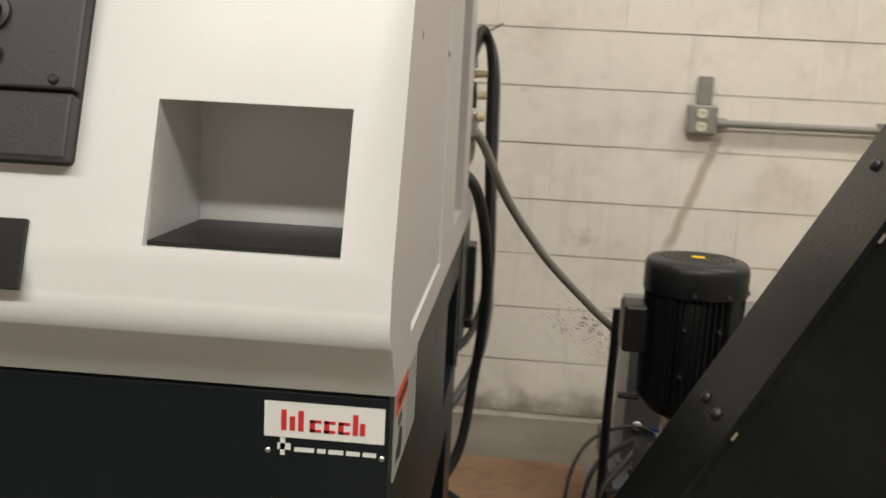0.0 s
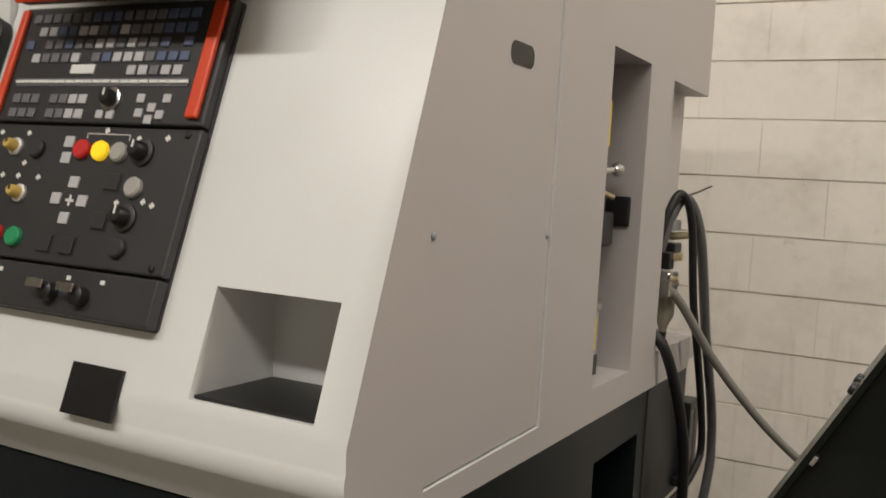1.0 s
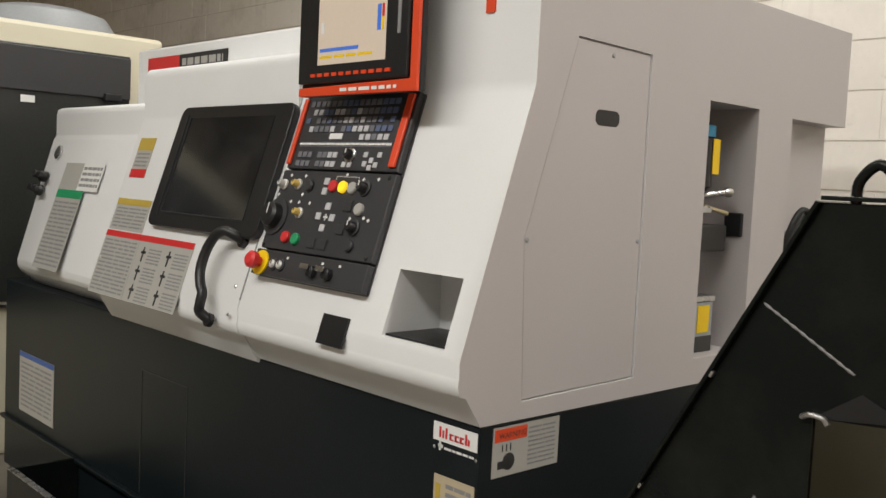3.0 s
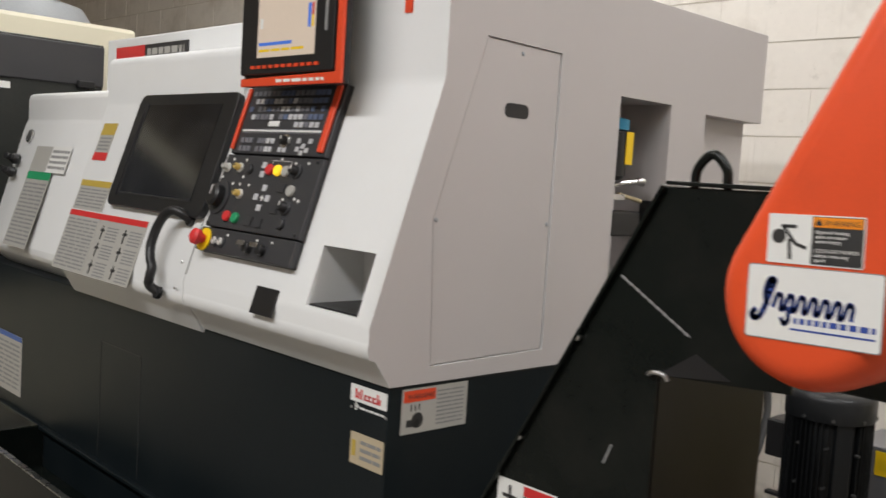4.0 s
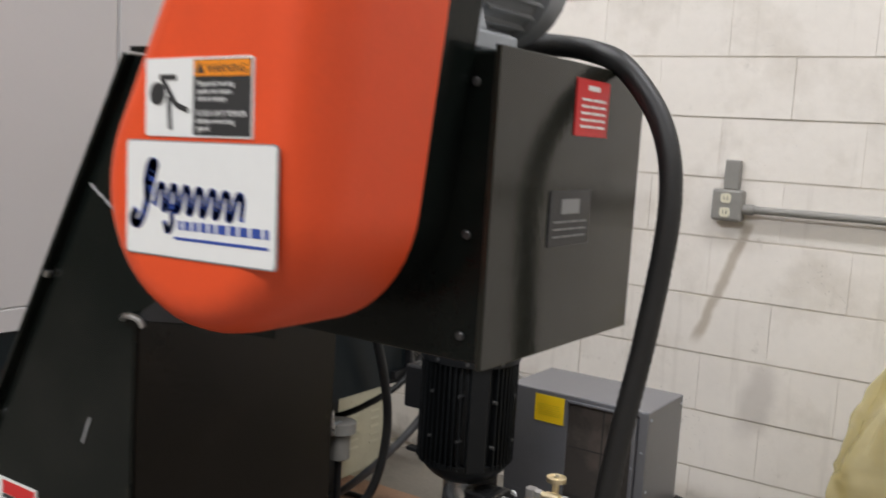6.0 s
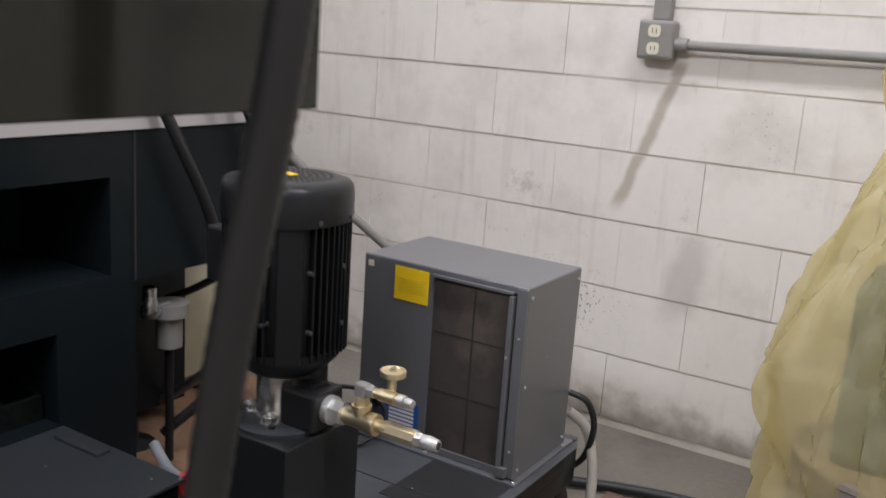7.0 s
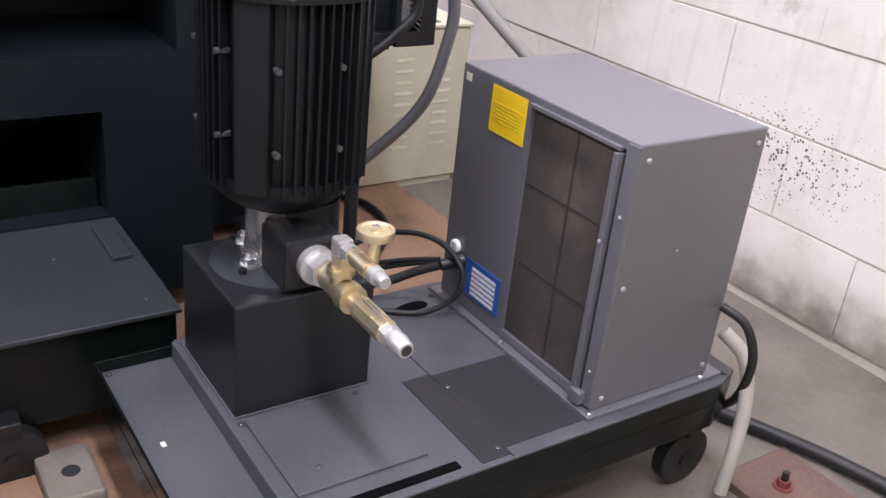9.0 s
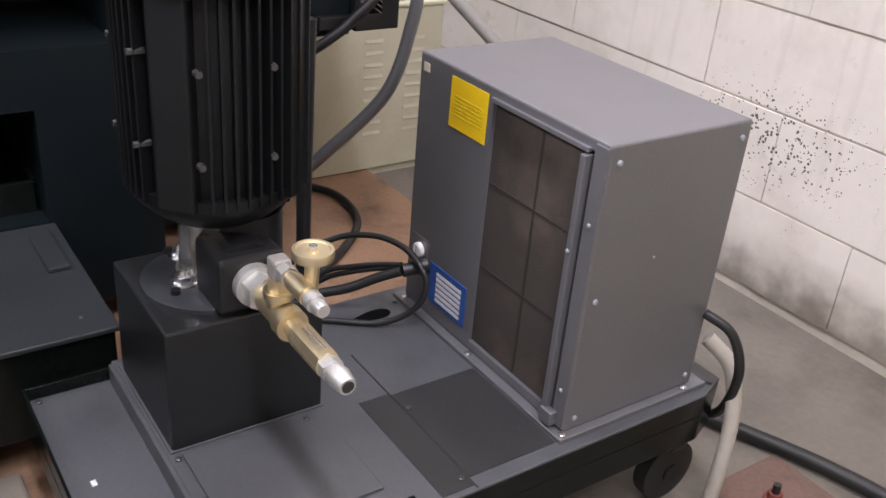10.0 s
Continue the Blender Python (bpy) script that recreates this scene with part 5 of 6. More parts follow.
# brass valve train on the outlet
VX, VY, VZ = 0.60, 2.465, 0.412
P = lambda d, dz=0.0, dy=0.0: (VX + d, VY + dy, VZ + dz)
WHITEMETAL = material("galvanised_nut", (0.66, 0.66, 0.64), 0.42, 0.7, vary=0.1, scale=40, bump=0.1)
bush = part("outlet_bush", rod(P(0.002), P(0.014), 0.0250, None, 28), WHITEMETAL, PU, "galvanised outlet bush")
part("hex_bush", rod(P(0.014), P(0.036), 0.0210, None, 6), WHITEMETAL, bush)
tee = part("brass_tee", lathe(P(0.034), P(1), [(0, 0.013), (0.010, 0.013), (0.010, 0.0155), (0.050, 0.0155), (0.054, 0.0185), (0.072, 0.0185), (0.072, 0.011), (0.09, 0.011)], 24), BRASS, PU, "brass tee fitting", True)
part("tee_branch", lathe(P(0.072, 0.0), P(0.072, 1), [(0, 0.0135), (0.018, 0.0135), (0.02, 0.0175), (0.028, 0.0175), (0.028, 0.012), (0.034, 0.012)], 20), BRASS, tee, "", True)
part("branch_hex", rod(P(0.072, 0.030), P(0.072, 0.044), 0.0135, None, 6), BRASS, tee)
rel = part("relief_valve", rod(P(0.122), P(0.185), 0.0145, None, 8), BRASS, PU, "brass check valve")
part("valve_collar", lathe(P(0.118), P(1), [(0, 0.011), (0.006, 0.014), (0.012, 0.014)], 20), BRASS, rel, "", True)
print_lines(frame_of(P(0.125, 0.0136), (1, 0, 0), (0, 1, 0)), 0.008, 0.05, -0.0045, 0.0045, 2, 0.0, GREYINK, rel, 71, 0.4, 3)
part("nipple_hex", rod(P(0.185), P(0.197), 0.0130, None, 6), WHITEMETAL, rel)
part("nipple", lathe(P(0.197), P(1), [(0, 0.0105), (0.012, 0.0125), (0.028, 0.0100), (0.030, 0.009)], 20), WHITEMETAL, rel, "bright steel nipple", True)
part("nipple_bore", rod(P(0.2268), P(0.2276), 0.0066, None, 16), INK, rel)
elb = part("steel_elbow", box(VX + 0.061, VX + 0.084, VY - 0.0105, VY + 0.0105, VZ + 0.042, VZ + 0.067, 0.004), material("dull_steel_elbow", (0.42, 0.40, 0.38), 0.45, 0.4, vary=0.15, bump=0.1), PU, "grey steel elbow")
part("elbow_nut", rod(P(0.084, 0.056), P(0.098, 0.056), 0.011, None, 6), WHITEMETAL, elb)
nv = part("needle_valve", lathe(P(0.096, 0.056), P(1, 0.056), [(0, 0.008), (0.012, 0.008), (0.012, 0.0108), (0.045, 0.0108), (0.045, 0.008), (0.05, 0.008)], 16), BRASS, PU, "small brass needle valve", True)
part("valve_tip", lathe(P(0.146, 0.056), P(1, 0.056), [(0, 0.0105), (0.012, 0.0105), (0.012, 0.007), (0.018, 0.009), (0.028, 0.007)], 16), WHITEMETAL, nv, "bright steel tip", True)
part("valve_stem", rod(P(0.122, 0.050, 0.012), P(0.122, 0.088, 0.014), 0.0078, None, 14), BRASS, nv)
part("valve_wheel", lathe(P(0.122, 0.086, 0.014), P(0.122, 1, 0.014), [(0, 0.014), (0.002, 0.0215), (0.010, 0.0225), (0.012, 0.0215), (0.012, 0.018), (0.0105, 0.017), (0.0105, 0.007), (0.013, 0.006)], 28), BRASS, nv, "round brass handwheel", True)
part("wheel_nut", rod(P(0.122, 0.098, 0.014), P(0.122, 0.102, 0.014), 0.005, None, 6), STEEL, nv)

# ---- oil cooler ----
CO = thing("oil_cooler", (0.61, 2.91, TZ), "grey sheet steel oil cooler standing on the tank", "cooler")
CX0, CX1, CY0, CY1, CZ = 0.418, 0.800, 2.796, 3.030, 0.600
part("mount_flange", box(CX0 - 0.012, CX1 + 0.012, CY0 - 0.014, CY1 + 0.02, TZ, TZ + 0.006, 0.001), GREYBOX, CO, "grey mounting flange")
case = part("case", box(CX0, CX1, CY0, CY1, TZ + 0.006, CZ, 0.003), GREYBOX, CO, "grey painted sheet steel case")
carve(case, box(0.588, 0.776, CY0 - 0.02, CY0 + 0.014, 0.226, 0.586))
CU = upright(CY0)
MESH = material("dusty_filter_mesh", (0.050, 0.042, 0.036), 0.85, vary=0.35, scale=9, grain=700, bump=0.5, dirt=(0.13, 0.100, 0.082), dirt_scale=6, dirt_amount=0.9)
fil = plate("filter_mesh", CU, 0.588, 0.776, 0.226, 0.586, -0.012, -0.006, MESH, CO, "dusty brown filter mesh")
RIB = material("dark_filter_rib", (0.030, 0.026, 0.023), 0.7, vary=0.2, bump=0.1)
plate("filter_rib", CU, 0.681, 0.685, 0.228, 0.584, -0.006, -0.0052, RIB, fil)
for z in (0.345, 0.468):
    plate("filter_rib", CU, 0.590, 0.774, z, z + 0.004, -0.006, -0.0053, RIB, fil)
part("filter_channel", box(0.764, 0.773, CY0 - 0.010, CY0 + 0.004, 0.222, 0.580, 0.001), GREYBOX, CO, "grey filter guide")
part("corner_post", box(0.779, 0.7995, CY0 - 0.003, CY0 + 0.001, 0.216, 0.596), GREYBOX, CO)
part("filter_lip", box(0.588, 0.77, CY0 - 0.005, CY0 + 0.002, 0.582, 0.588, 0.001), GREYBOX, CO)
part("channel_clip", box(0.766, 0.788, CY0 - 0.014, CY0 - 0.002, 0.216, 0.236, 0.002), GREYBOX, CO)
yl = plate("yellow_notice", CU, 0.496, 0.578, 0.519, 0.588, 0, 0.0008, YELLOW, CO, "yellow notice with fine black print")
print_lines(CU, 0.505, 0.57, 0.535, 0.566, 6, 0.0009, material("faint_print", (0.66, 0.50, 0.01), 0.5, vary=0.03, bump=0.0), yl, 81, 0.3, 3)
bl = plate("rating_plate", CU, 0.482, 0.573, 0.238, 0.302, 0, 0.001, BLUE, CO, "blue and silver rating plate")
for k in range(6):
    plate("plate_field", CU, 0.500, 0.562, 0.244 + 0.0085 * k, 0.2495 + 0.0085 * k, 0.001, 0.0014, PAPER, bl)
plate("tiny_label", CU, 0.428, 0.442, 0.575, 0.587, 0, 0.0008, CREAM, CO)
c = CU @ Vector((0.452, 0.307, 0))
part("drain_plug", lathe(c, CU @ Vector((0.452, 0.307, 1)), [(0, 0.0115), (0.006, 0.0115), (0.008, 0.009)], 20), PAPER, CO, "white slotted plug", True)
plate("plug_plate", CU, 0.434, 0.472, 0.288, 0.328, 0, 0.0008, GREYBOX, CO)
plate("plug_slot", CU, 0.4512, 0.4528, 0.300, 0.314, 0.008, 0.0086, GREYINK, CO)
SX = side(CX1)
for u, v in ((2.812, 0.578), (2.812, 0.40), (2.812, 0.228), (3.015, 0.578), (3.015, 0.228), (2.90, 0.44)):
    screw(SX, u, v, 0, 0.0040 if u != 2.90 else 0.002, CO, GREYMOTOR)
for u, v in ((0.788, 0.50), (0.788, 0.27), (0.7685, 0.46)):
    screw(CU, u, v, 0.003 if u > 0.775 else 0.011, 0.0028, CO, GREYMOTOR)
for u, v in ((0.428, CY0 - 0.007), (0.60, CY0 - 0.007), (CX1 + 0.005, CY0 - 0.006), (CX1 + 0.006, CY1 - 0.02)):
    screw(pose(0, 0, TZ + 0.006), u, v, 0, 0.005, CO)
hose("pump_cable", [(0.36, 2.58, 0.213), (0.40, 2.612, 0.2105), (0.441, 2.668, 0.2105), (0.476, 2.722, 0.2125), (0.500, 2.762, 0.240), (0.503, 2.776, 0.278), (0.480, 2.774, 0.303), (0.440, 2.768, 0.314), (0.385, 2.752, 0.308), (0.33, 2.72, 0.285), (0.29, 2.67, 0.24), (0.27, 2.62, 0.16), (0.262, 2.60, 0.024)], 0.0048, RUBBER, "black cable lying in a loop on the tank deck")
hose("pump_cable", [(0.462, 2.758, 0.284), (0.44, 2.73, 0.268), (0.415, 2.695, 0.246), (0.38, 2.65, 0.226), (0.355, 2.61, 0.20), (0.345, 2.58, 0.12)], 0.0075, RUBBER, "thick black cable running from the cooler gland")
for k in range(2):
    hose("pump_cable", [(0.458, 2.760, 0.292 - 0.004 * k), (0.43, 2.745, 0.282 - 0.006 * k), (0.385, 2.722, 0.262 - 0.009 * k), (0.345, 2.69, 0.238 - 0.012 * k), (0.32, 2.65, 0.19 - 0.012 * k), (0.31, 2.63, 0.10)], 0.0042, RUBBER, "black cable running from the cooler to the pump")
tagged(part("cable_gland", lathe((0.472, 2.796, 0.290), (0.462, 2.76, 0.284), [(0, 0.013), (0.014, 0.013), (0.016, 0.010), (0.038, 0.010)], 14), BLACK, None, "", True), "black plastic cable gland on the cooler", "cable gland")
hose("cooler_cable", [(0.805, 3.02, 0.33), (0.84, 3.04, 0.31), (0.852, 3.06, 0.25), (0.83, 3.08, 0.17), (0.79, 3.10, 0.12), (0.72, 3.12, 0.05)], 0.007, RUBBER, "black cable at the back of the oil cooler")
hose("drain_tube", [(0.79, 3.06, 0.27), (0.825, 3.08, 0.235), (0.85, 3.075, 0.17), (0.862, 3.06, 0.09), (0.865, 3.05, 0.02)], 0.011, material("beige_tube", (0.40, 0.37, 0.32), 0.5, vary=0.12, scale=20, bump=0.1), "grey spiral drain tube hanging to the floor", 10, 12, 0.06)
hose("floor_hose", [(0.70, 3.22, 0.016), (0.90, 3.30, 0.016), (1.08, 3.33, 0.016), (1.30, 3.30, 0.016), (1.7, 3.15, 0.016)], 0.013, RUBBER, "black hose lying on the floor")
hose("drain_pipe", [(0.362, 2.652, 0.64), (0.360, 2.651, 0.50), (0.358, 2.65, 0.38), (0.357, 2.65, 0.02)], 0.011, BLACK, "black upright pipe behind the pump", 12, 4)
hose("floor_hose", [(-0.02, 2.62, 0.10), (0.05, 2.60, 0.07), (0.16, 2.55, 0.09), (0.26, 2.50, 0.11), (0.36, 2.47, 0.14)], 0.012, GREYMOTOR, "grey hose along the lathe base")
hose("floor_hose", [(0.10, 2.62, 0.03), (0.16, 2.54, 0.05), (0.22, 2.48, 0.03), (0.30, 2.50, 0.03), (0.38, 2.42, 0.09)], 0.010, RUBBER, "black hose lying on the plywood")
hose("floor_hose", [(-0.42, 2.98, 0.03), (-0.30, 3.06, 0.03), (-0.14, 3.03, 0.03), (0.0, 2.88, 0.03), (0.06, 2.76, 0.03), (0.2, 2.70, 0.03)], 0.009, RUBBER, "black hose lying on the plywood")

# ---- things on the floor ----
OILWOOD = material("oil_stained_wood", (0.15, 0.09, 0.07), 0.6, vary=0.35, scale=14, grain=120, bump=0.4, dirt=(0.05, 0.04, 0.033), dirt_scale=9, dirt_amount=0.95)
for a, nm in (((-0.62, 0.36, 2.42, 3.22, 0.0, 0.018), "worn brown plywood sheet under the hoses"), ((0.05, 0.62, 2.03, 2.40, 0.0, 0.016), "worn brown plywood sheet beside the tank"), ((0.83, 0.99, 3.09, 3.25, 0.0, 0.016), "oil-stained wooden board by the wall")):
    stained = nm.startswith("oil")
    tagged(part("plywood_sheet", box(*a, 0.002), OILWOOD if stained else WOOD), nm, "board")
pad = thing("levelling_pad", (0.415, 2.205, 0.016), "grey cast levelling pad lying on the plywood", "levelling pad")
pb_ = part("pad", box(0.355, 0.475, 2.15, 2.225, 0.016, 0.045, 0.006), material("cast_grey_iron", (0.26, 0.23, 0.19), 0.6, 0.2, vary=0.2, scale=15, bump=0.3), pad)
part("pad_hole", rod((0.415, 2.19, 0.0451), (0.415, 2.19, 0.0458), 0.013, None, 18), INK, pad)
ped = thing("floor_bolt", (0.90, 3.16, 0.016), "rusty red bolt standing in the board", "bolt")
hex_bolt((0.90, 3.16, 0.016), (0, 0, 1), 0.011, 0.014, ped, material("rust_red", (0.16, 0.04, 0.03), 0.7, vary=0.2, bump=0.2))
part("stud", rod((0.90, 3.16, 0.03), (0.90, 3.16, 0.045), 0.006, None, 10), BLACK, ped)
rv = thing("valve_handle", (0.30, 2.42, 0.018), "small red gate valve handle on a brass body", "valve")
part("wheel", lathe((0.315, 2.43, 0.19), (0.345, 2.40, 0.20), [(0, 0.03), (0.006, 0.034), (0.012, 0.034), (0.016, 0.028), (0.01, 0.02)], 10), material("red_handle", (0.65, 0.03, 0.04), 0.4, vary=0.1, bump=0.05), rv, "red scalloped handwheel")
part("body", rod((0.315, 2.43, 0.018), (0.315, 2.43, 0.15), 0.016, None, 8), BRASS, rv)
part("stem", rod((0.315, 2.43, 0.15), (0.32, 2.425, 0.195), 0.008, None, 8), BRASS, rv)
fc = thing("strainer", (-0.06, 2.70, 0.018), "dull steel strainer bowl under the lathe", "strainer")
part("bowl", lathe((-0.06, 2.70, 0.30), (-0.06, 2.70, 0.42), [(0, 0.022), (0.005, 0.03), (0.07, 0.03), (0.08, 0.045), (0.11, 0.045)], 18), GREYHOSE, fc, "", True)
part("neck", rod((-0.06, 2.70, 0.018), (-0.06, 2.70, 0.302), 0.010), BLACK, fc)
part("fitting", lathe((-0.05, 2.635, 0.39), (-0.05, 2.635, 1), [(0, 0.018), (0.02, 0.022), (0.04, 0.016), (0.07, 0.016)], 12), STEEL, fc, "", True)
part("arm", rod((-0.05, 2.635, 0.40), (-0.06, 2.70, 0.40), 0.012), GREYMOTOR, fc)
# caged box on the back of the base
cg = thing("caged_box", (-0.12, 2.99, 0.0), "black box with an expanded mesh side behind the lathe", "electrical box")
cage = part("box_body", box(-0.26, 0.012, 2.9205, 3.012, 0.508, 0.72, 0.003), BLACK, cg, "black steel box")
carve(cage, box(-0.05, 0.05, 2.93, 2.976, 0.538, 0.70))
part("box_shelf", box(-0.006, 0.012, 2.85, 2.9203, 0.515, 0.538, 0.002), BLACK, cg)
part("red_coil", rod((-0.025, 2.936, 0.565), (-0.025, 2.936, 0.600), 0.010), RED, cg, "red coil")
part("grey_coil", rod((-0.03, 2.962, 0.55), (-0.03, 2.962, 0.66), 0.011), GREYMOTOR, cg)
mesh = bmesh.new()
for k in range(16):
    z = 0.538 + k * 0.010
    for s_ in (1, -1):
        a = (0.010, 2.93, z if s_ > 0 else min(0.70, z + 0.030))
        b = (0.010, 2.976, min(0.70, z + 0.030) if s_ > 0 else z)
        add_rod(mesh, a, b, 0.0009, None, 5)
part("mesh_screen", mesh, GREYHOSE, cg, "grey expanded metal screen")
# louvred cabinet against the wall
gc = thing("louvred_cabinet", (-0.57, 3.28, 0.0), "pale green louvred steel cabinet standing by the wall", "cabinet")
GCM = material("pale_green_paint", (0.52, 0.50, 0.37), 0.45, vary=0.06, bump=0.08, dirt=(0.36, 0.32, 0.23), dirt_scale=4, dirt_amount=0.5)
gbody = part("cabinet_body", box(-0.74, -0.42, 3.06, 3.412, 0.02, 0.425, 0.004), GCM, gc)
part("cabinet_lid", box(-0.745, -0.415, 3.055, 3.417, 0.4255, 0.435, 0.003), GCM, gc)
part("lid_gap", box(-0.70, -0.44, 3.20, 3.33, 0.435, 0.4362), INK, gc)
part("plinth", box(-0.72, -0.43, 3.07, 3.40, 0.0, 0.02), GCM, gc)
for r in range(9):
    for k in range(2):
        part("louvre", prism([(-0.42, 0.345 - r * 0.029), (-0.4178, 0.345 - r * 0.029), (-0.42, 0.353 - r * 0.029)], "y", 0.0, 0.05), GCM, gc).location.y += 3.195 + k * 0.115

# ---- bagged machine by the wall ----
BG = thing("covered_machine", (1.45, 3.3, 0.0), "grey machine head on a pedestal under a yellow plastic bag", "covered machine")
part("pedestal", lathe((1.42, 3.30, 0), (1.42, 3.30, 1), [(0, 0.19), (0.01, 0.20), (0.10, 0.20), (0.105, 0.206), (0.115, 0.206), (0.12, 0.20), (0.245, 0.20), (0.25, 0.208), (0.262, 0.208), (0.265, 0.19)], 32), material("grey_pedestal_paint", (0.26, 0.22, 0.20), 0.5, vary=0.15, bump=0.1), BG, "grey round pedestal", True)
CASTING = material("grey_green_casting", (0.10, 0.125, 0.11), 0.5, vary=0.15, bump=0.1)
part("machine_head", box(1.30, 1.64, 3.18, 3.44, 0.262, 0.64, 0.02), CASTING, BG, "grey-green casting inside the bag")
part("head_cover", box(1.345, 1.59, 3.21, 3.41, 0.64, 0.80, 0.012), CASTING, BG)
BAG = material("yellow_film", (0.82, 0.75, 0.50), 0.14, vary=0.12, scale=8, grain=26, bump=0.7, coat=0.6)
bn = BAG.node_tree
tr = bn.nodes.new("ShaderNodeBsdfTransparent")
tr.inputs[0].default_value = (0.93, 0.89, 0.70, 1)
tl = bn.nodes.new("ShaderNodeBsdfTranslucent")
tl.inputs[0].default_value = (0.80, 0.68, 0.28, 1)
m1, m2 = bn.nodes.new("ShaderNodeMixShader"), bn.nodes.new("ShaderNodeMixShader")
m1.inputs[0].default_value, m2.inputs[0].default_value = 0.40, 0.62
bn.links.new(bn.nodes["Principled BSDF"].outputs[0], m1.inputs[1])
bn.links.new(tl.outputs[0], m1.inputs[2])
bn.links.new(m1.outputs[0], m2.inputs[1])
bn.links.new(tr.outputs[0], m2.inputs[2])
bn.links.new(m2.outputs[0], bn.nodes["Material Output"].inputs["Surface"])


def crease(v, seed):
    """Sharp-edged facets of stiff film: distance to flat cells."""
    d = noise.voronoi(v + Vector((seed, 0, 0)))[0]
    return d[1] - d[0]


bm = bmesh.new()
NA, NZ = 120, 110
rows_ = []
for j in range(NZ + 1):
    t = j / NZ
    z = 0.03 + 1.0 * t
    base_r = float(np.interp(z, (0.03, 0.2, 0.44, 0.60, 0.74, 0.90, 1.03), (0.255, 0.262, 0.285, 0.255, 0.205, 0.150, 0.19)))
    ring = []
    for k in range(NA):
        a = math.tau * k / NA
        d = Vector((math.cos(a), math.sin(a), 0))
        big = noise.noise(Vector((d.x * 3.2, d.y * 3.2, z * 3.0)))
        ridge = 1 - 2 * abs(noise.noise(Vector((d.x * 5.0 + 2, d.y * 5.0, z * 6.0))))
        small = 1 - 2 * abs(noise.noise(Vector((d.x * 11, d.y * 11 + 5, z * 13))))
        facet = crease(Vector((d.x * 2.3, d.y * 2.3, z * 2.6)), 3.0) - 0.35
        wrinkle = crease(Vector((d.x * 6.0, d.y * 6.0, z * 5.0)), 8.0) - 0.3
        fold = 0.038 * big + 0.010 * ridge + 0.004 * small + 0.10 * facet + 0.034 * wrinkle
        r = base_r * (1.0 + 0.10 * math.cos(2 * a)) + fold * (0.9 if t < 0.75 else 0.6)
        ring.append(bm.verts.new((1.435 + d.x * r + 0.03 * t, 3.30 + d.y * r * 0.95, z + 0.02 * noise.noise(Vector((d.x * 4, d.y * 4, j * 0.05))))))
    rows_.append(ring)
for p, q in zip(rows_, rows_[1:]):
    for k in range(NA):
        bm.faces.new((p[k], p[(k + 1) % NA], q[(k + 1) % NA], q[k]))
bm.faces.new(rows_[-1])
part("plastic_bag", bm, BAG, BG, "crumpled translucent yellow plastic bag", True)
part("bag_tie", tube([(1.455 + 0.118 * math.cos(k * math.tau / 12), 3.30 + 0.112 * math.sin(k * math.tau / 12), 0.90) for k in range(13)], 0.006, 8, 4), YELLOW, BG, "twisted yellow tie", True)

# ---- neighbouring machine ----
NB = thing("neighbour_machine", (-3.6, 1.6, 0), "cream machine enclosure with a dark door panel", "machine tool")
part("enclosure", box(-5.0, -3.0, 0.2, 2.20, 0.0, 1.90, 0.02), CREAM, NB, "cream painted enclosure")
part("dark_door", box(-3.0, -2.985, 0.3, 2.03, 0.68, 1.80, 0.004), material("dark_door_panel", (0.03, 0.032, 0.03), 0.25, vary=0.2, scale=3, bump=0.05), NB, "dark door panel")
part("door_band", box(-2.985, -2.975, 0.3, 2.03, 1.60, 1.79, 0.003), CONSOLE, NB)
part("door_latch", box(-2.975, -2.95, 1.90, 1.98, 1.585, 1.62, 0.004), BLACK, NB)
part("white_tag", box(-2.985, -2.983, 1.54, 1.60, 1.55, 1.58), PAPER, NB)
part("steel_sill", box(-3.0, -2.98, 0.3, 2.1, 0.655, 0.668), STEEL, NB)
part("duct", lathe((-3.6, 1.85, 1.90), (-3.6, 1.85, 3), [(0, 0.34), (0.06, 0.34), (0.12, 0.30), (0.15, 0.2)], 28), GREYMOTOR, NB, "round grey cover on the roof", True)

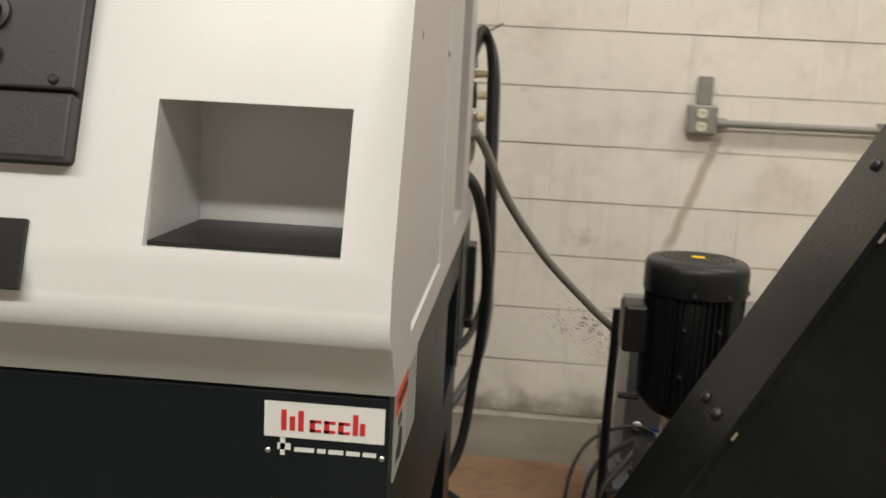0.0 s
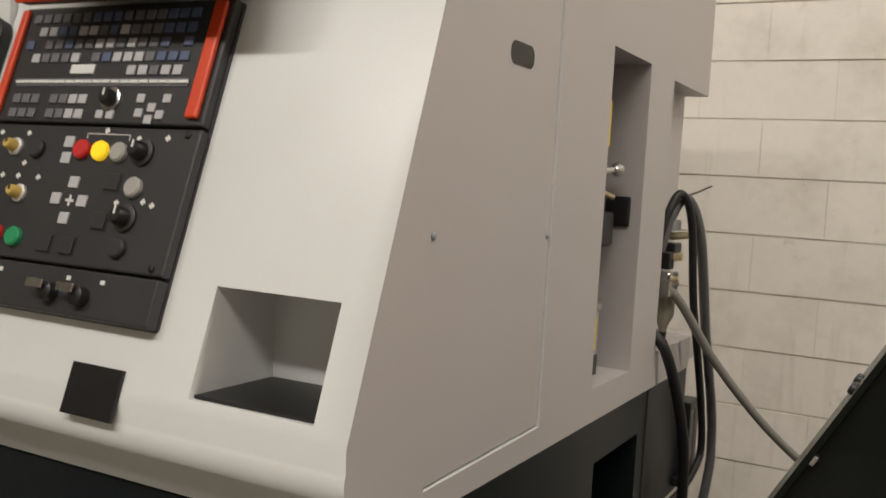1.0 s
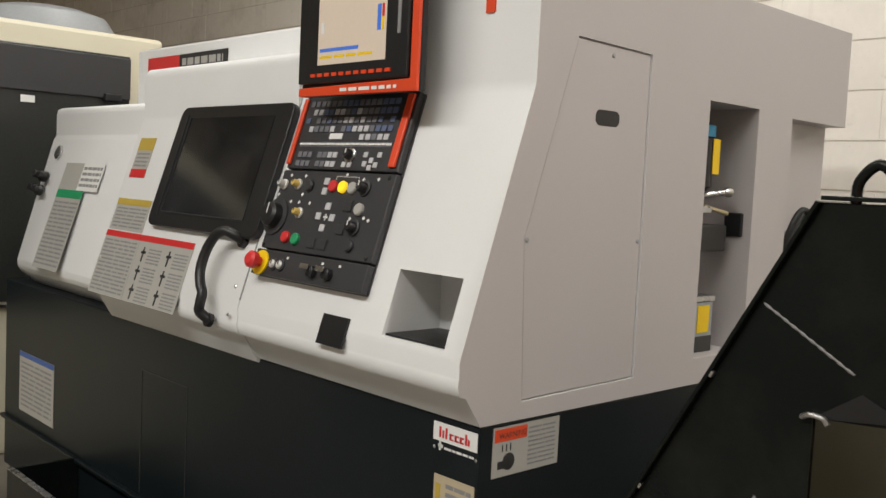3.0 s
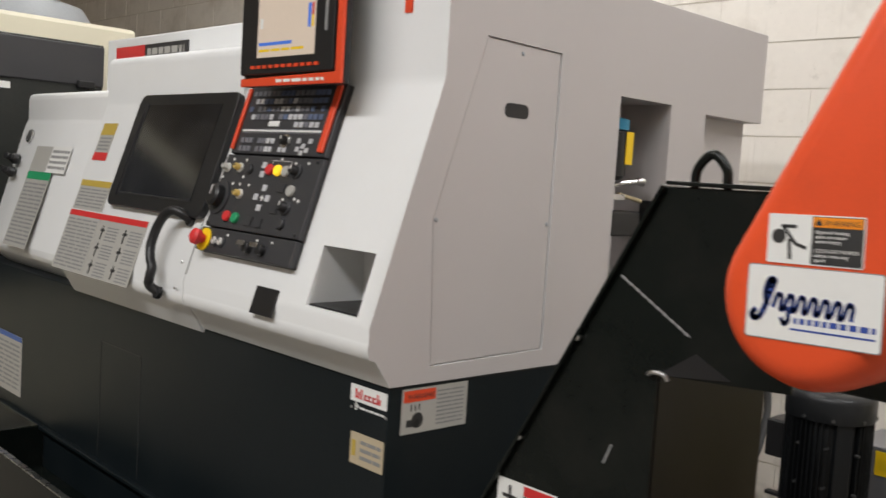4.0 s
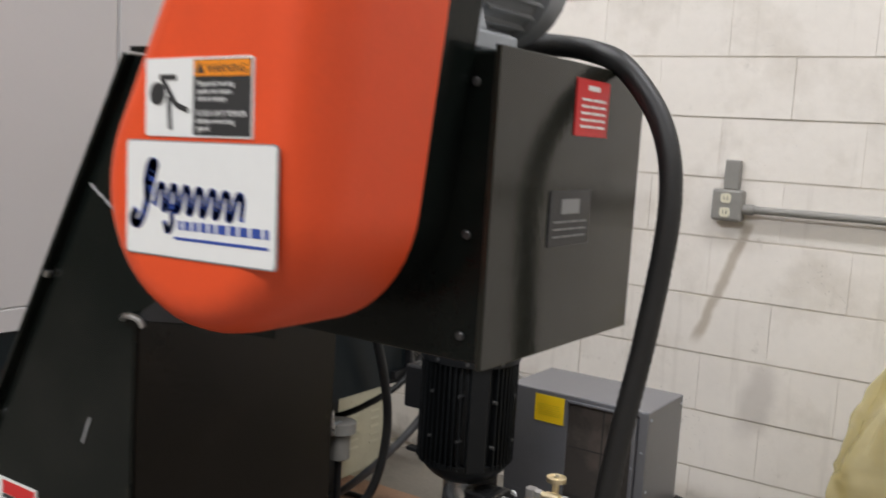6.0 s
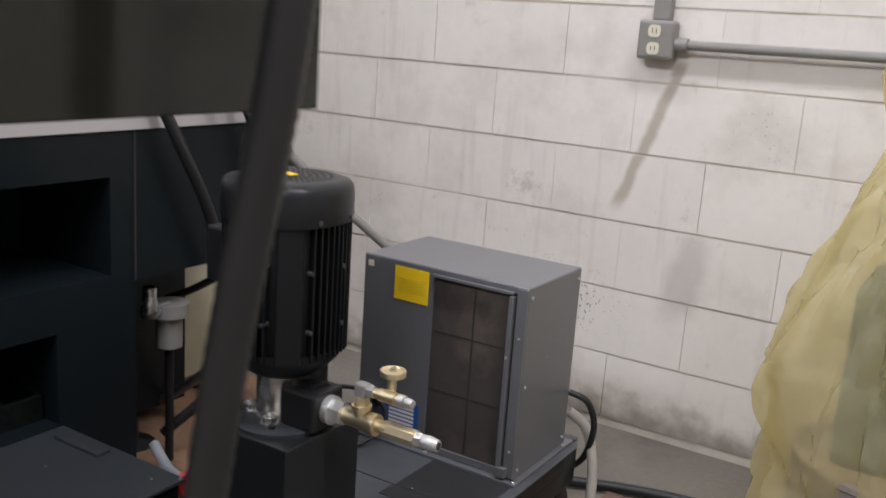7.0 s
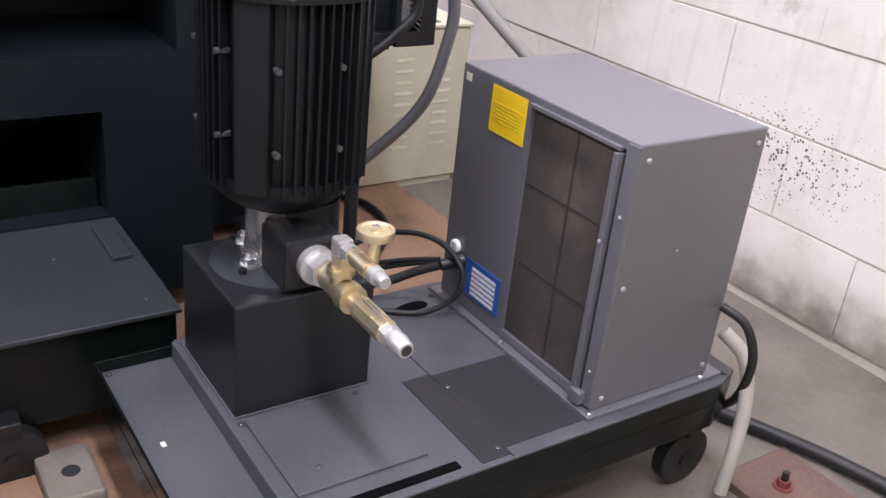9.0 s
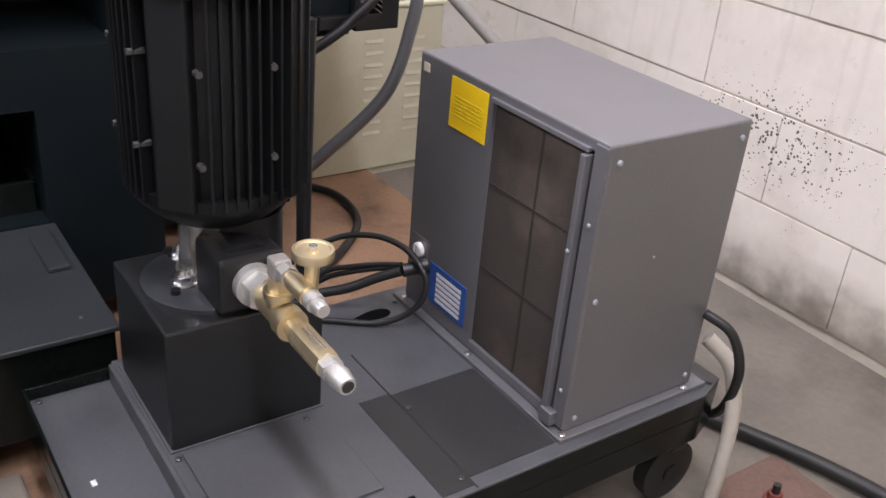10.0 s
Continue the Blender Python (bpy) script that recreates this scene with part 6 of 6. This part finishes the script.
# ---- outlet and conduit on the wall ----
OW = upright(WALL)
ou = thing("wall_outlet", (0.69, WALL, 1.06), "grey metal outlet box with two cream sockets on the wall", "outlet")
ob_ = part("outlet_box", box(0.644, 0.738, 1.018, 1.115, 0, 0.045, 0.008, OW), GREYHOSE, ou, "grey cast outlet box")
for z in (1.045, 1.088):
    s_ = slab("socket", OW, rounded(0.672, 0.704, z - 0.015, z + 0.015, 0.010), 0.045, 0.048, CREAM, ob_, "cream socket")
    for a in (-0.006, 0.004):
        plate("socket_slot", OW, 0.688 + a, 0.690 + a, z - 0.005, z + 0.006, 0.048, 0.0485, INK, s_)
part("stub", box(0.672, 0.718, 1.115, 1.206, 0, 0.03, 0.004, OW), GREYHOSE, ou, "grey upright stub")
part("coupling", rod((0.738, WALL - 0.022, 1.058), (0.77, WALL - 0.022, 1.058), 0.017), GREYHOSE, ou)
part("conduit", rod((0.76, WALL - 0.022, 1.058), (3.6, WALL - 0.022, 1.072), 0.012), GREYHOSE, ou, "grey steel conduit along the wall")
for xx in (1.25, 2.0, 2.8):
    part("strap", box(xx, xx + 0.02, WALL - 0.037, WALL, 1.045, 1.085, 0.002), GREYHOSE, ou)

# ---- wall blocks ----
BW, BH = 0.42, 0.1875
blk = prism(rounded(-BW / 2 + 0.0001, BW / 2 - 0.0001, -BH / 2 + 0.0014, BH / 2 - 0.0014, 0.004, 3), "y", -0.0, 0.08)
bmesh.ops.delete(blk, geom=[f for f in blk.faces if f.normal.y > 0.9], context="FACES_ONLY")
for v in blk.verts:
    if v.co.y < 0.01:
        v.co.x *= 0.9970
        v.co.z *= 0.984
half = blk.copy()
block_mesh = None
far = bmesh.new()
rb = random.Random(9)
for row in range(22):
    z = 1.147 + (row - 6) * BH + BH / 2
    if z < 0.05 and z + BH / 2 < 0.01:
        continue
    start = 0.221 if row % 2 == 0 else 0.007
    for col in range(-24, 17):
        x = start + col * BW + BW / 2
        near = -1.1 < x < 3.2 and z < 3.1
        dy = rb.uniform(-0.0016, 0.0016)
        if near:
            if block_mesh is None:
                ob = part("concrete_block", half, BLOCK)
                block_mesh = ob.data
            else:
                ob = new("concrete_block", block_mesh)
            ob.parent = wall
            ob.matrix_basis = pose(x, WALL + dy, z, rb.uniform(-0.25, 0.25), 0, rb.uniform(-0.15, 0.15))
        elif z < 4.3:
            add_box(far, x - BW / 2 + 0.003, x + BW / 2 - 0.003, WALL + dy, WALL + 0.05, z - BH / 2 + 0.003, z + BH / 2 - 0.003)
blk.free()
far_ob = part("block_courses", far, BLOCK, wall)
tagged(far_ob, kind="stuff")
